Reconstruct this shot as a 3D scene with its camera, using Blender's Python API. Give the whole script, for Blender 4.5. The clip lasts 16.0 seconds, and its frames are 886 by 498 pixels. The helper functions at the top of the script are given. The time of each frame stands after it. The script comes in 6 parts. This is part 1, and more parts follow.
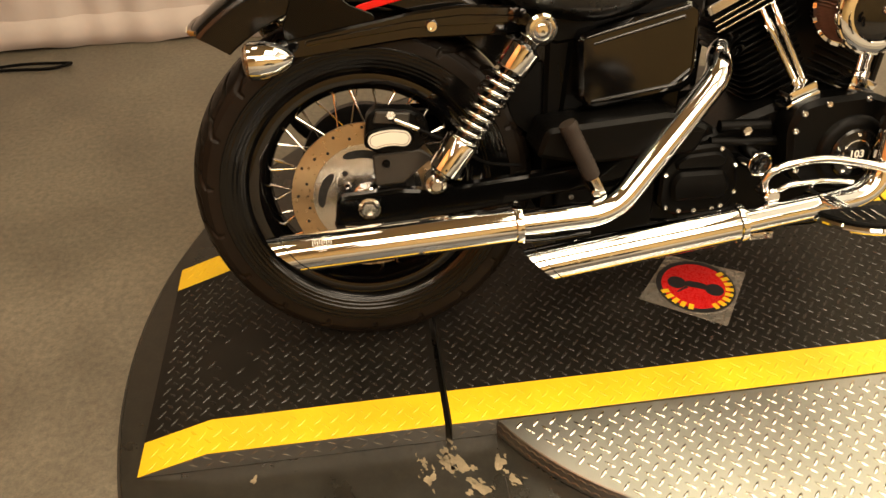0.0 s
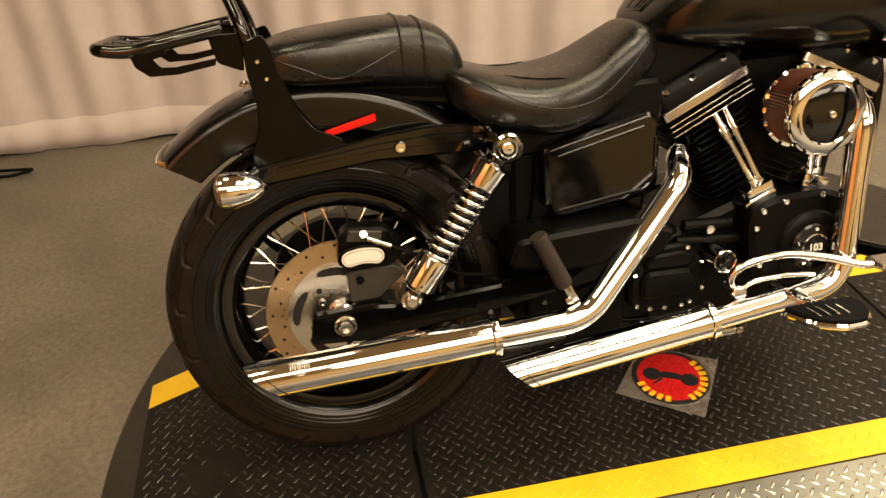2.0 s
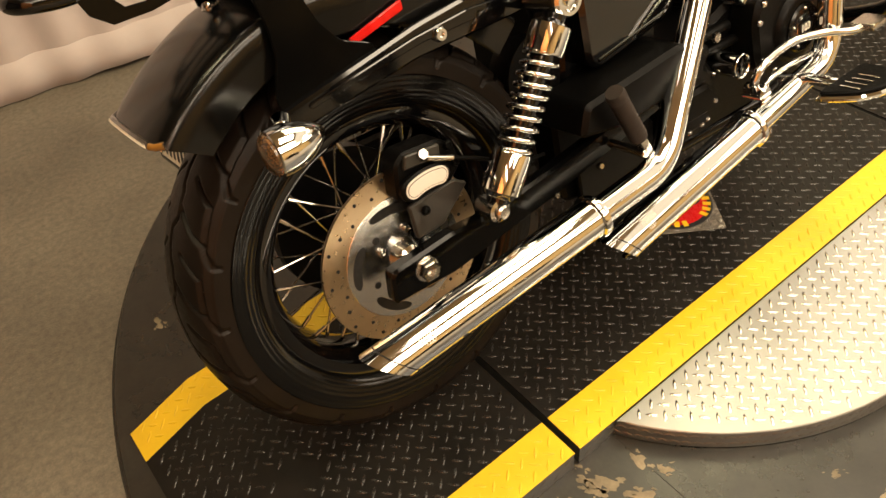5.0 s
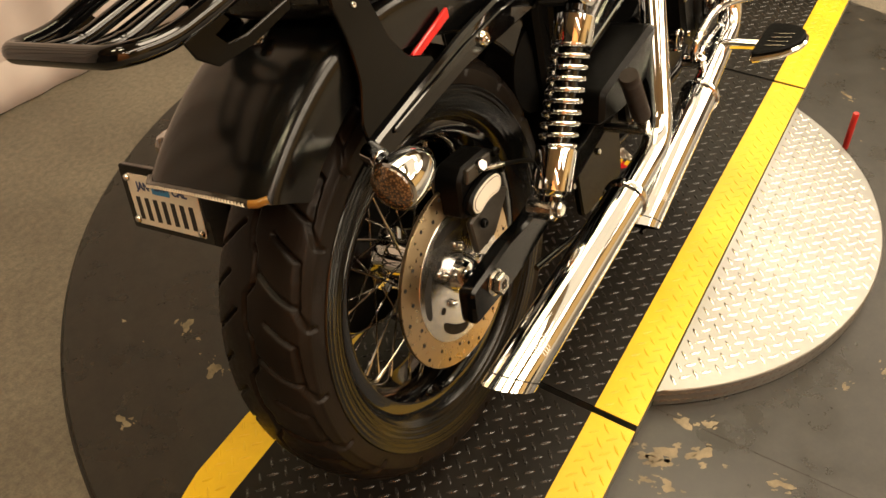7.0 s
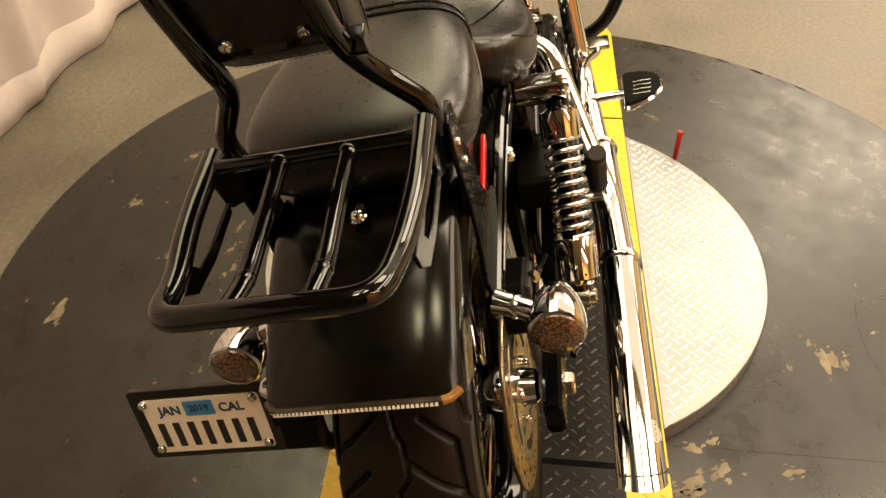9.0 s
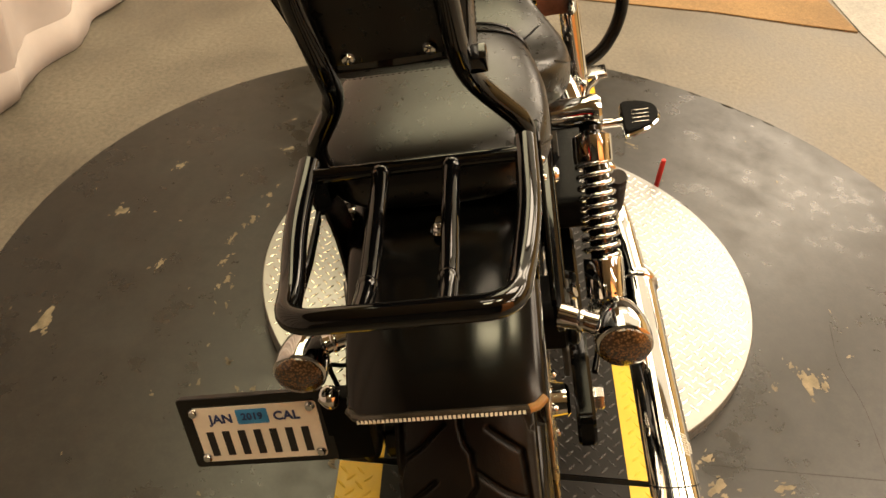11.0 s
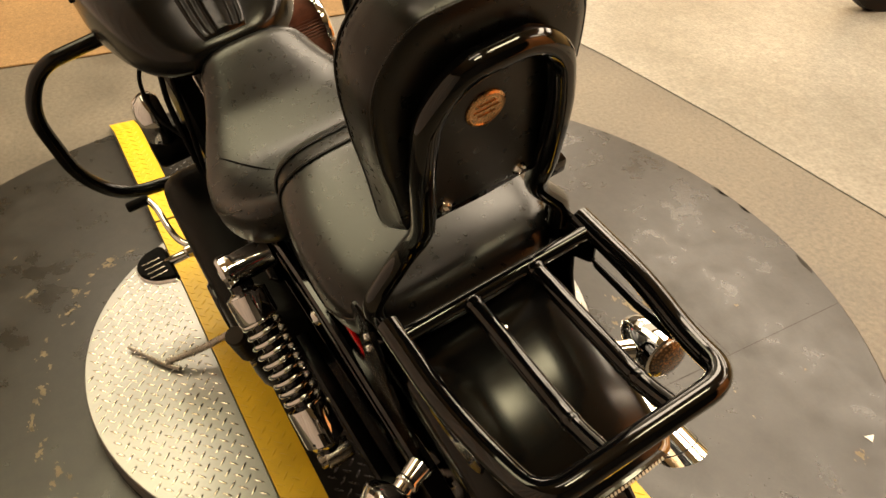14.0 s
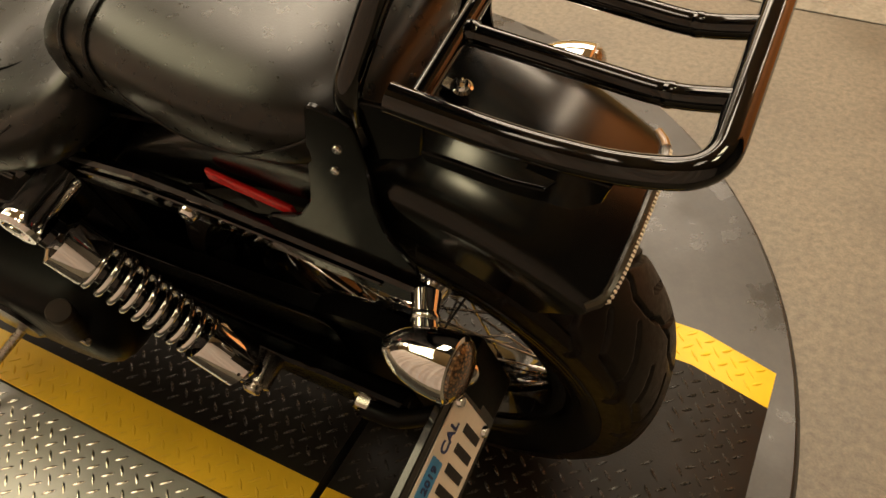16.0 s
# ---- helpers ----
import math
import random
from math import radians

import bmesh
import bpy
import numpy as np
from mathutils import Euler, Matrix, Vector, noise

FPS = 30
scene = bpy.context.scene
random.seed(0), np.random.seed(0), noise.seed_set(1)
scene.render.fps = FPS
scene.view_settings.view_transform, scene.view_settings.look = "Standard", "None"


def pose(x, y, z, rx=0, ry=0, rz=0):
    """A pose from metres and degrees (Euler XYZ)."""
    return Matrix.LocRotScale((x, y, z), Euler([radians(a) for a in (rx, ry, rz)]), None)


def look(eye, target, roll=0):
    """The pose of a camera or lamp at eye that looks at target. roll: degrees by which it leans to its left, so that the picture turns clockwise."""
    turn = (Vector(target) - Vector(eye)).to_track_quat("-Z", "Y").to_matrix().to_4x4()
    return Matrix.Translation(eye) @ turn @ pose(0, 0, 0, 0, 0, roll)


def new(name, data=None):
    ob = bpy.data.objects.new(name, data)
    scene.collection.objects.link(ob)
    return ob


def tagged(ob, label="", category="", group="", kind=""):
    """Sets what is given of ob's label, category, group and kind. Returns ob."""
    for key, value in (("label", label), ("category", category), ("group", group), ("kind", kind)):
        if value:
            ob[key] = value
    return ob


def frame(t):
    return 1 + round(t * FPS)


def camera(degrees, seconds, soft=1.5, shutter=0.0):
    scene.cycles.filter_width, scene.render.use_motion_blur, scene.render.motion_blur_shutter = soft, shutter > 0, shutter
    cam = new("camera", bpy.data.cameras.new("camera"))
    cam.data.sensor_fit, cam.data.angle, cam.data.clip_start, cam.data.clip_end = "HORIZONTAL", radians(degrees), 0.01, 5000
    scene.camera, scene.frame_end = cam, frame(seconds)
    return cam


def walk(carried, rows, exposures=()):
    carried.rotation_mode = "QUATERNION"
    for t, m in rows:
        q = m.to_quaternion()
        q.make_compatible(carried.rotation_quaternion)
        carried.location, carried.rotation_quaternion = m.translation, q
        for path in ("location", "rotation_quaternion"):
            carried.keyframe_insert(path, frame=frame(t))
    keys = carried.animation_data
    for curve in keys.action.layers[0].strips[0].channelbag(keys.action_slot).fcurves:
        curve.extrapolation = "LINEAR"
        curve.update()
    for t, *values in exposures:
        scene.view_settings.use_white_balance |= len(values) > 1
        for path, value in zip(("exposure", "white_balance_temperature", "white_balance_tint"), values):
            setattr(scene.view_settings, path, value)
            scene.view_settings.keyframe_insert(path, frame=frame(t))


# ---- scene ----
cam = camera(60.52, 16.0)
PATH = [
    (0, (0.0124, -1.3329, 1.2051), (0.1326, -0.171, 0.264), -2.15),
    (0.5, (0.023, -1.324, 1.2205), (0.1506, -0.1397, 0.3089), -2.31),
    (1, (0.0273, -1.3051, 1.2377), (0.1625, -0.1064, 0.3462), -2.16),
    (1.5, (0.0268, -1.2888, 1.2531), (0.1791, -0.0758, 0.384), -2.54),
    (2, (0.0029, -1.2818, 1.284), (0.2075, -0.0572, 0.4422), -2.86),
    (2.5, (-0.0005, -1.2266, 1.2815), (0.175, -0.0039, 0.4305), -2.42),
    (3, (0.0466, -1.1094, 1.2709), (0.1382, 0.106, 0.3965), -3.40),
    (3.5, (0.0305, -1.0727, 1.2491), (0.1391, 0.096, 0.3152), -1.05),
    (4, (-0.1244, -1.0278, 1.2244), (0.1325, 0.094, 0.2624), -3.57),
    (4.2, (-0.2114, -1.0088, 1.2271), (0.1253, 0.0718, 0.2427), -4.52),
    (6.3, (-0.5819, -0.5998, 1.1901), (0.2447, 0.052, 0.1215), -6.20),
    (6.5, (-0.6136, -0.5809, 1.1911), (0.238, 0.0481, 0.1285), -4.98),
    (7, (-0.6803, -0.5245, 1.2061), (0.2035, 0.0698, 0.1498), -3.29),
    (7.5, (-0.7108, -0.4531, 1.1941), (0.2235, 0.093, 0.1554), 0.44),
    (8, (-0.6915, -0.2875, 1.176), (0.2483, 0.1868, 0.1074), -3.57),
    (8.5, (-0.6732, -0.1622, 1.2188), (0.3605, 0.1717, 0.1844), -2.53),
    (9, (-0.7247, -0.0669, 1.2644), (0.3919, 0.0635, 0.2713), -1.00),
    (9.5, (-0.7592, -0.007, 1.274), (0.3709, 0.0528, 0.2894), 1.79),
    (9.7, (-0.7671, 0.0113, 1.2743), (0.3749, 0.0607, 0.303), 2.52),
    (11.8, (-0.7415, 0.103, 1.2566), (0.3906, 0.078, 0.2729), 6.54),
    (12, (-0.7238, 0.1107, 1.2422), (0.3824, 0.0715, 0.2299), 6.60),
    (12.5, (-0.606, 0.144, 1.2161), (0.4203, 0.1086, 0.1228), 0.66),
    (13, (-0.5615, 0.1992, 1.1855), (0.3997, -0.0332, 0.0576), 1.52),
    (13.5, (-0.5919, 0.356, 1.2338), (0.3615, -0.1083, 0.1729), -2.55),
    (14, (-0.5828, 0.4346, 1.3205), (0.43, -0.1661, 0.3913), 1.76),
    (14.5, (-0.5703, 0.452, 1.3346), (0.4419, -0.2116, 0.4485), 3.32),
    (15, (-0.5325, 0.4595, 1.2334), (0.3573, -0.2079, 0.2271), 0.85),
    (15.5, (-0.436, 0.490, 1.149), (0.551, -0.488, -0.289), -4.4),
    (16, (-0.3695, 0.5751, 1.1322), (0.1459, -0.3326, 0.0549), -3.55),
]
walk(cam, [(t, look(eye, target, roll)) for t, eye, target, roll in PATH], [(0, 0.15), (14.5, 0.15), (15.5, 0.0), (16, 0.0)])

# ---- world and lamps ----
world = bpy.data.worlds.new("world")
scene.world = world
world.use_nodes = True
world.node_tree.nodes["Background"].inputs[0].default_value = (1.0, 0.82, 0.62, 1)
world.node_tree.nodes["Background"].inputs[1].default_value = 0.006


def lamp(name, eye, target, sx, sy, power, color=(1.0, 0.80, 0.58)):
    data = bpy.data.lights.new(name, "AREA")
    data.shape, data.size, data.size_y, data.energy, data.color = "RECTANGLE", sx, sy, power, color
    ob = new(name, data)
    ob.matrix_world = look(eye, target)
    return ob


def ceiling_lamp(x, y, sx, sy, power, color=(1.0, 0.82, 0.60)):
    """A flat diffuser just under the ceiling, shining straight down."""
    return lamp("ceiling_lamp", (x, y, 3.27), (x, y - 0.001, 0.0), sx, sy, power, color)


ceiling_lamp(4.5, -0.2, 0.8, 1.6, 40)
ceiling_lamp(4.3, -2.2, 0.8, 1.4, 35)
ceiling_lamp(0.5, -2.7, 3.6, 0.8, 110)
ceiling_lamp(1.2, -0.9, 1.2, 1.2, 62)
ceiling_lamp(-0.3, 0.45, 0.3, 0.6, 4.5)
ceiling_lamp(-1.15, 0.32, 0.42, 0.42, 12, (1.0, 0.86, 0.52))
ceiling_lamp(-0.84, -0.39, 0.42, 0.42, 12, (1.0, 0.86, 0.52))
ceiling_lamp(7.0, -4.0, 3.6, 3.0, 270, (1.0, 0.82, 0.62))
ceiling_lamp(1.9, -4.6, 4.4, 1.5, 210, (1.0, 0.82, 0.62))
# broad unseen diffuser fields over aisle and stage, added for sheen on seat and floor
ceiling_lamp(4.7, -1.7, 5.2, 4.6, 75, (1.0, 0.85, 0.60))
ceiling_lamp(2.45, 0.8, 2.6, 1.5, 58, (1.0, 0.87, 0.53))
# unseen lamp, added to brighten the orange bounce panel
lamp("bounce_panel_lamp", (-1.8, -3.1, 3.2), (-2.6, -3.1, 2.2), 2.8, 0.2, 80)

# ---- materials ----


def node_mat(name):
    m = bpy.data.materials.new(name)
    m.use_nodes = True
    return m, m.node_tree, m.node_tree.nodes["Principled BSDF"]


def noise_at(nt, scale, detail=4.0, rough=0.55):
    co = nt.nodes.new("ShaderNodeTexCoord")
    n = nt.nodes.new("ShaderNodeTexNoise")
    n.inputs["Scale"].default_value, n.inputs["Detail"].default_value, n.inputs["Roughness"].default_value = scale, detail, rough
    nt.links.new(co.outputs["Object"], n.inputs["Vector"])
    return n


def ramp_of(nt, out, stops):
    r = nt.nodes.new("ShaderNodeValToRGB")
    el = r.color_ramp.elements
    el[0].position, el[0].color = stops[0][0], (*stops[0][1], 1)
    el[1].position, el[1].color = stops[-1][0], (*stops[-1][1], 1)
    for p, c in stops[1:-1]:
        e = el.new(p)
        e.color = (*c, 1)
    nt.links.new(out, r.inputs[0])
    return r


def grey(v):
    return (v, v, v)


def mixed(nt, fac, a, b):
    mx = nt.nodes.new("ShaderNodeMix")
    mx.data_type = "RGBA"
    nt.links.new(fac, mx.inputs[0])
    for k, c in ((6, a), (7, b)):
        if isinstance(c, tuple):
            mx.inputs[k].default_value = (*c, 1)
        else:
            nt.links.new(c, mx.inputs[k])
    return mx.outputs[2]


def material(name, color, rough=0.5, metal=0.0, vary=0.25, scale=9.0, bump=0.0, bscale=300.0, rvary=0.12, coat=0.0, dist=0.001, spec=0.5, wrinkle=0.0):
    m, nt, bs = node_mat(name)
    big = noise_at(nt, scale)
    fine = noise_at(nt, scale * 9, 3.0)
    dark = tuple(c * (1 - vary) for c in color)
    lite = tuple(min(1.0, c * (1 + vary * 0.5)) for c in color)
    a = ramp_of(nt, big.outputs[0], [(0.3, dark), (0.7, lite)])
    b = ramp_of(nt, fine.outputs[0], [(0.3, grey(1 - vary * 0.4)), (0.75, grey(1.0))])
    mul = nt.nodes.new("ShaderNodeMix")
    mul.data_type, mul.blend_type = "RGBA", "MULTIPLY"
    mul.inputs[0].default_value = 1.0
    nt.links.new(a.outputs[0], mul.inputs[6])
    nt.links.new(b.outputs[0], mul.inputs[7])
    nt.links.new(mul.outputs[2], bs.inputs["Base Color"])
    r = ramp_of(nt, fine.outputs[0], [(0.25, grey(max(0.02, rough - rvary))), (0.8, grey(min(1.0, rough + rvary)))])
    nt.links.new(r.outputs[0], bs.inputs["Roughness"])
    bs.inputs["Metallic"].default_value = metal
    bs.inputs["Specular IOR Level"].default_value = spec
    bs.inputs["Coat Weight"].default_value = coat
    bs.inputs["Coat Roughness"].default_value = 0.05
    if bump:
        bp = nt.nodes.new("ShaderNodeBump")
        bp.inputs["Strength"].default_value, bp.inputs["Distance"].default_value = bump, dist
        grain = noise_at(nt, bscale, 2.0)
        nt.links.new(grain.outputs[0], bp.inputs["Height"])
        nt.links.new(bp.outputs[0], bs.inputs["Normal"])
        if wrinkle:
            # soft creases of a stretched cover
            bw = nt.nodes.new("ShaderNodeBump")
            bw.inputs["Strength"].default_value, bw.inputs["Distance"].default_value = wrinkle, 0.012
            crease = noise_at(nt, 9.0, 1.0, 0.4)
            crease.inputs["Distortion"].default_value = 0.3
            nt.links.new(crease.outputs[0], bw.inputs["Height"])
            nt.links.new(bw.outputs[0], bp.inputs["Normal"])
    return m


CHROME = material("chrome", (0.74, 0.755, 0.76), 0.05, 1.0, 0.05, 14, rvary=0.025)
NICKEL = material("nickel", (0.54, 0.52, 0.48), 0.22, 1.0, 0.2, 40, rvary=0.08)
GLOSS = material("gloss_black_paint", (0.0016, 0.0016, 0.0018), 0.07, 0.0, 0.2, 12, rvary=0.02, spec=0.55)
SATIN = material("satin_black_paint", (0.0022, 0.0022, 0.0021), 0.19, 0.0, 0.06, 8, rvary=0.01, spec=0.36)
# shaded copy of the gloss black: mirroring dimmed to stand in for dark surroundings
DIMGLOSS = material("dimmed_gloss_black", (0.0016, 0.0016, 0.0016), 0.12, 0.0, 0.2, 14, rvary=0.03, spec=0.16)
WRINKLE = material("wrinkle_black_paint", (0.0021, 0.0020, 0.0019), 0.36, 0.0, 0.2, 15, bump=0.3, bscale=700, rvary=0.08, spec=0.09)
LEATHER = material("black_vinyl", (0.0032, 0.0031, 0.0026), 0.29, 0.0, 0.25, 10, bump=0.09, bscale=620, rvary=0.03, spec=0.47, wrinkle=0.05)
TYRE = material("tyre_rubber", (0.0095, 0.0068, 0.0050), 0.42, 0.0, 0.35, 12, bump=0.2, bscale=420, spec=0.15)
SHINY = material("dressed_rubber", (0.0018, 0.0018, 0.0018), 0.18, 0.0, 0.2, 20, rvary=0.03, spec=0.28)
RUBBER = material("black_rubber", (0.0022, 0.0022, 0.0022), 0.6, 0.0, 0.2, 20, bump=0.2, bscale=500, spec=0.08)
STEEL = material("brushed_steel", (0.45, 0.42, 0.37), 0.3, 1.0, 0.25, 18, rvary=0.1)
MACH = material("machined_alloy", (0.54, 0.53, 0.51), 0.24, 1.0, 0.05, 12, rvary=0.04)
BLADE = material("disc_steel", (0.50, 0.38, 0.24), 0.30, 1.0, 0.14, 10, rvary=0.05)
PEGRUB = material("worn_peg_rubber", (0.030, 0.023, 0.019), 0.6, 0.0, 0.3, 20, bump=0.2, bscale=400, spec=0.2)
# near-black puts the shade inside holes, slots, grooves and bores into the colour
HOLE = material("dark_hole", (0.002, 0.002, 0.002), 0.8, vary=0.1)
WIRE = material("spoke_wire", (0.55, 0.53, 0.49), 0.16, 1.0, 0.1, 30, rvary=0.05)
RED = material("red_reflector", (0.52, 0.007, 0.006), 0.16, 0.0, 0.15, 60, bump=0.25, bscale=500, rvary=0.05, coat=0.2, spec=0.3)
REDPAINT = material("red_paint", (0.5, 0.02, 0.015), 0.4, 0.0, 0.15, 30)
SMOKE = material("smoked_lens", (0.13, 0.065, 0.028), 0.10, 0.0, 0.2, 60, bump=0.5, bscale=260, rvary=0.04, coat=0.8)
cells = SMOKE.node_tree.nodes.new("ShaderNodeTexVoronoi")
cells.inputs["Scale"].default_value = 320
SMOKE.node_tree.links.new(SMOKE.node_tree.nodes.new("ShaderNodeTexCoord").outputs["Object"], cells.inputs["Vector"])
honey = ramp_of(SMOKE.node_tree, cells.outputs["Distance"], [(0.15, (0.21, 0.115, 0.05)), (0.6, (0.05, 0.026, 0.012))])
SMOKE.node_tree.links.new(honey.outputs[0], SMOKE.node_tree.nodes["Principled BSDF"].inputs["Base Color"])
AMBER = material("amber_lens", (0.24, 0.11, 0.02), 0.14, 0.0, 0.15, 60, rvary=0.05, coat=0.5)
LEDW = material("led_cell", (0.80, 0.74, 0.60), 0.3, 0.0, 0.1, 90)
CLEAR = material("strip_housing", (0.035, 0.028, 0.02), 0.16, 0.0, 0.25, 50, rvary=0.06, coat=0.5)
PLATEW = material("plate_white", (0.84, 0.80, 0.70), 0.4, 0.0, 0.1, 20)
PLATEB = material("plate_blue_ink", (0.03, 0.05, 0.16), 0.5, 0.0, 0.1, 40)
STICKB = material("sticker_blue", (0.05, 0.28, 0.62), 0.45, 0.0, 0.15, 40)
INK = material("black_ink", (0.012, 0.012, 0.013), 0.5, 0.0, 0.1, 40)
FILTER = material("filter_pleats", (0.21, 0.095, 0.062), 0.8, 0.0, 0.3, 60)
CASTGREY = material("grey_cast_alloy", (0.034, 0.031, 0.026), 0.42, 0.3, 0.2, 30, bump=0.2, bscale=500)
PADW = material("white_insert", (0.66, 0.63, 0.56), 0.3, 0.1, 0.02, 40, rvary=0.03)
BRONZE = material("bronze_medallion", (0.88, 0.56, 0.30), 0.30, 1.0, 0.2, 60, rvary=0.08)
YELLOW = material("yellow_plate_paint", (0.80, 0.52, 0.012), 0.42, 0.0, 0.14, 7, bump=0.15, bscale=160)
BLACKPLATE = material("black_plate_coating", (0.0125, 0.0108, 0.0088), 0.42, 0.0, 0.45, 5, bump=0.25, bscale=260, spec=0.16)
ALU = material("aluminium_plate", (0.375, 0.37, 0.35), 0.38, 1.0, 0.16, 4, bump=0.10, bscale=90, rvary=0.035)
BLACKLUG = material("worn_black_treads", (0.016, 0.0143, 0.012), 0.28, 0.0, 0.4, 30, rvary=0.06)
# same alloy as ALU, paler so that the treads' glints sit in the colour
ALULUG = material("glinting_treads", (0.78, 0.76, 0.72), 0.24, 1.0, 0.1, 20, rvary=0.05)
GAP = material("dirt_in_joint", (0.028, 0.024, 0.018), 0.9, 0.0, 0.5, 20)
STICKER_CLEAR = material("foil_backing", (0.36, 0.33, 0.28), 0.16, 0.6, 0.3, 30, bump=0.9, bscale=55, rvary=0.1, dist=0.006)
STICKER_RED = material("sticker_red", (0.62, 0.015, 0.015), 0.3, 0.0, 0.1, 30)
STICKER_YEL = material("sticker_yellow", (0.85, 0.55, 0.02), 0.35, 0.0, 0.1, 30)


def floor_material(name, base, patch, lo, hi, rough, scale=2.0, gloss=0.12, bumpy=0.25, arcs=False, mottle=0.12, spec=0.5, speckle=0.28):
    """A walked-on floor: soft stains, fine speckle, and worn patches with ragged edges."""
    m, nt, bs = node_mat(name)
    big, mid, fine = noise_at(nt, scale, 6), noise_at(nt, scale * 7, 6, 0.65), noise_at(nt, scale * 90, 3)
    stain = ramp_of(nt, big.outputs[0], [(0.3, tuple(c * 0.68 for c in base)), (0.5, base), (0.72, tuple(c * 1.28 for c in base))])
    speck = ramp_of(nt, fine.outputs[0], [(0.3, grey(1 - speckle)), (0.7, grey(1 + 0.43 * speckle))])
    mul = nt.nodes.new("ShaderNodeMix")
    mul.data_type, mul.blend_type = "RGBA", "MULTIPLY"
    mul.inputs[0].default_value = 1.0
    nt.links.new(stain.outputs[0], mul.inputs[6])
    nt.links.new(speck.outputs[0], mul.inputs[7])
    grit = noise_at(nt, scale * 26, 4, 0.6)
    blot = ramp_of(nt, grit.outputs[0], [(0.32, grey(1 - mottle)), (0.68, grey(1 + mottle * 0.8))])
    mul2 = nt.nodes.new("ShaderNodeMix")
    mul2.data_type, mul2.blend_type = "RGBA", "MULTIPLY"
    mul2.inputs[0].default_value = 1.0
    nt.links.new(mul.outputs[2], mul2.inputs[6])
    nt.links.new(blot.outputs[0], mul2.inputs[7])
    mul = mul2
    mask = ramp_of(nt, mid.outputs[0], [(lo, grey(0.0)), (hi, grey(1.0))])
    out = mixed(nt, mask.outputs[0], mul.outputs[2], patch)
    if arcs:
        # scrapes that follow the turning of the deck
        co = nt.nodes.new("ShaderNodeTexCoord")
        sub = nt.nodes.new("ShaderNodeVectorMath")
        sub.operation = "SUBTRACT"
        sub.inputs[1].default_value = (0.742, -0.08, 0)
        nt.links.new(co.outputs["Object"], sub.inputs[0])
        sep = nt.nodes.new("ShaderNodeSeparateXYZ")
        nt.links.new(sub.outputs[0], sep.inputs[0])
        ang = nt.nodes.new("ShaderNodeMath")
        ang.operation = "ARCTAN2"
        nt.links.new(sep.outputs[1], ang.inputs[0])
        nt.links.new(sep.outputs[0], ang.inputs[1])
        ln = nt.nodes.new("ShaderNodeVectorMath")
        ln.operation = "LENGTH"
        nt.links.new(sub.outputs[0], ln.inputs[0])
        com = nt.nodes.new("ShaderNodeCombineXYZ")
        for node_out, k, slot in ((ln.outputs["Value"], 22.0, 0), (ang.outputs[0], 2.6, 1)):
            sc = nt.nodes.new("ShaderNodeMath")
            sc.operation = "MULTIPLY"
            sc.inputs[1].default_value = k
            nt.links.new(node_out, sc.inputs[0])
            nt.links.new(sc.outputs[0], com.inputs[slot])
        arc = nt.nodes.new("ShaderNodeTexNoise")
        arc.inputs["Scale"].default_value, arc.inputs["Detail"].default_value, arc.inputs["Roughness"].default_value = 1.0, 7.0, 0.7
        nt.links.new(com.outputs[0], arc.inputs["Vector"])
        worn = ramp_of(nt, arc.outputs[0], [(0.69, grey(0.0)), (0.75, grey(0.6))])
        out = mixed(nt, worn.outputs[0], out, tuple(c * 0.8 for c in patch))
        dust = ramp_of(nt, arc.outputs[0], [(0.25, grey(0.0)), (0.62, grey(0.16))])
        out = mixed(nt, dust.outputs[0], out, (0.045, 0.040, 0.030))
    nt.links.new(out, bs.inputs["Base Color"])
    bs.inputs["Specular IOR Level"].default_value = spec
    rr = ramp_of(nt, (mid if arcs else big).outputs[0], [(0.3, grey(rough - gloss)), (0.7, grey(rough + gloss))])
    nt.links.new(rr.outputs[0], bs.inputs["Roughness"])
    bp = nt.nodes.new("ShaderNodeBump")
    bp.inputs["Strength"].default_value, bp.inputs["Distance"].default_value = bumpy, 0.002
    nt.links.new(fine.outputs[0], bp.inputs["Height"])
    nt.links.new(bp.outputs[0], bs.inputs["Normal"])
    return m


DISCFLOOR = floor_material("turntable_deck", (0.0120, 0.0102, 0.0073), (0.36, 0.30, 0.19), 0.77, 0.80, 0.33, 1.3, 0.12, 0.07, arcs=True, spec=0.54, mottle=0.42)
CONCRETE = floor_material("worn_concrete", (0.137, 0.118, 0.088), (0.095, 0.083, 0.064), 0.60, 0.78, 0.50, 2.4, bumpy=0.4, mottle=0.26, spec=0.6, speckle=0.17)
SCUFF = material("bare_scuffed_screed", (0.25, 0.205, 0.135), 0.75, 0.0, 0.45, 30, bump=0.5, bscale=200, spec=0.2)
PALECON = floor_material("polished_concrete", (0.285, 0.270, 0.232), (0.195, 0.18, 0.148), 0.62, 0.85, 0.35, 0.8, 0.1, 0.1)
CARPET = floor_material("brown_carpet", (0.27, 0.165, 0.07), (0.215, 0.13, 0.055), 0.6, 0.8, 0.9, 1.5, 0.05, 0.9)
DRAPE = material("drape_fabric", (0.52, 0.45, 0.425), 0.85, 0.0, 0.12, 3, bump=0.25, bscale=380)
WALL = material("wall_paint", (0.075, 0.063, 0.05), 0.8, 0.0, 0.15, 1.5, bump=0.2, bscale=90)
ORANGE = material("bounce_panel_orange", (0.62, 0.23, 0.05), 0.7, 0.0, 0.12, 1.5, bump=0.2, bscale=90)
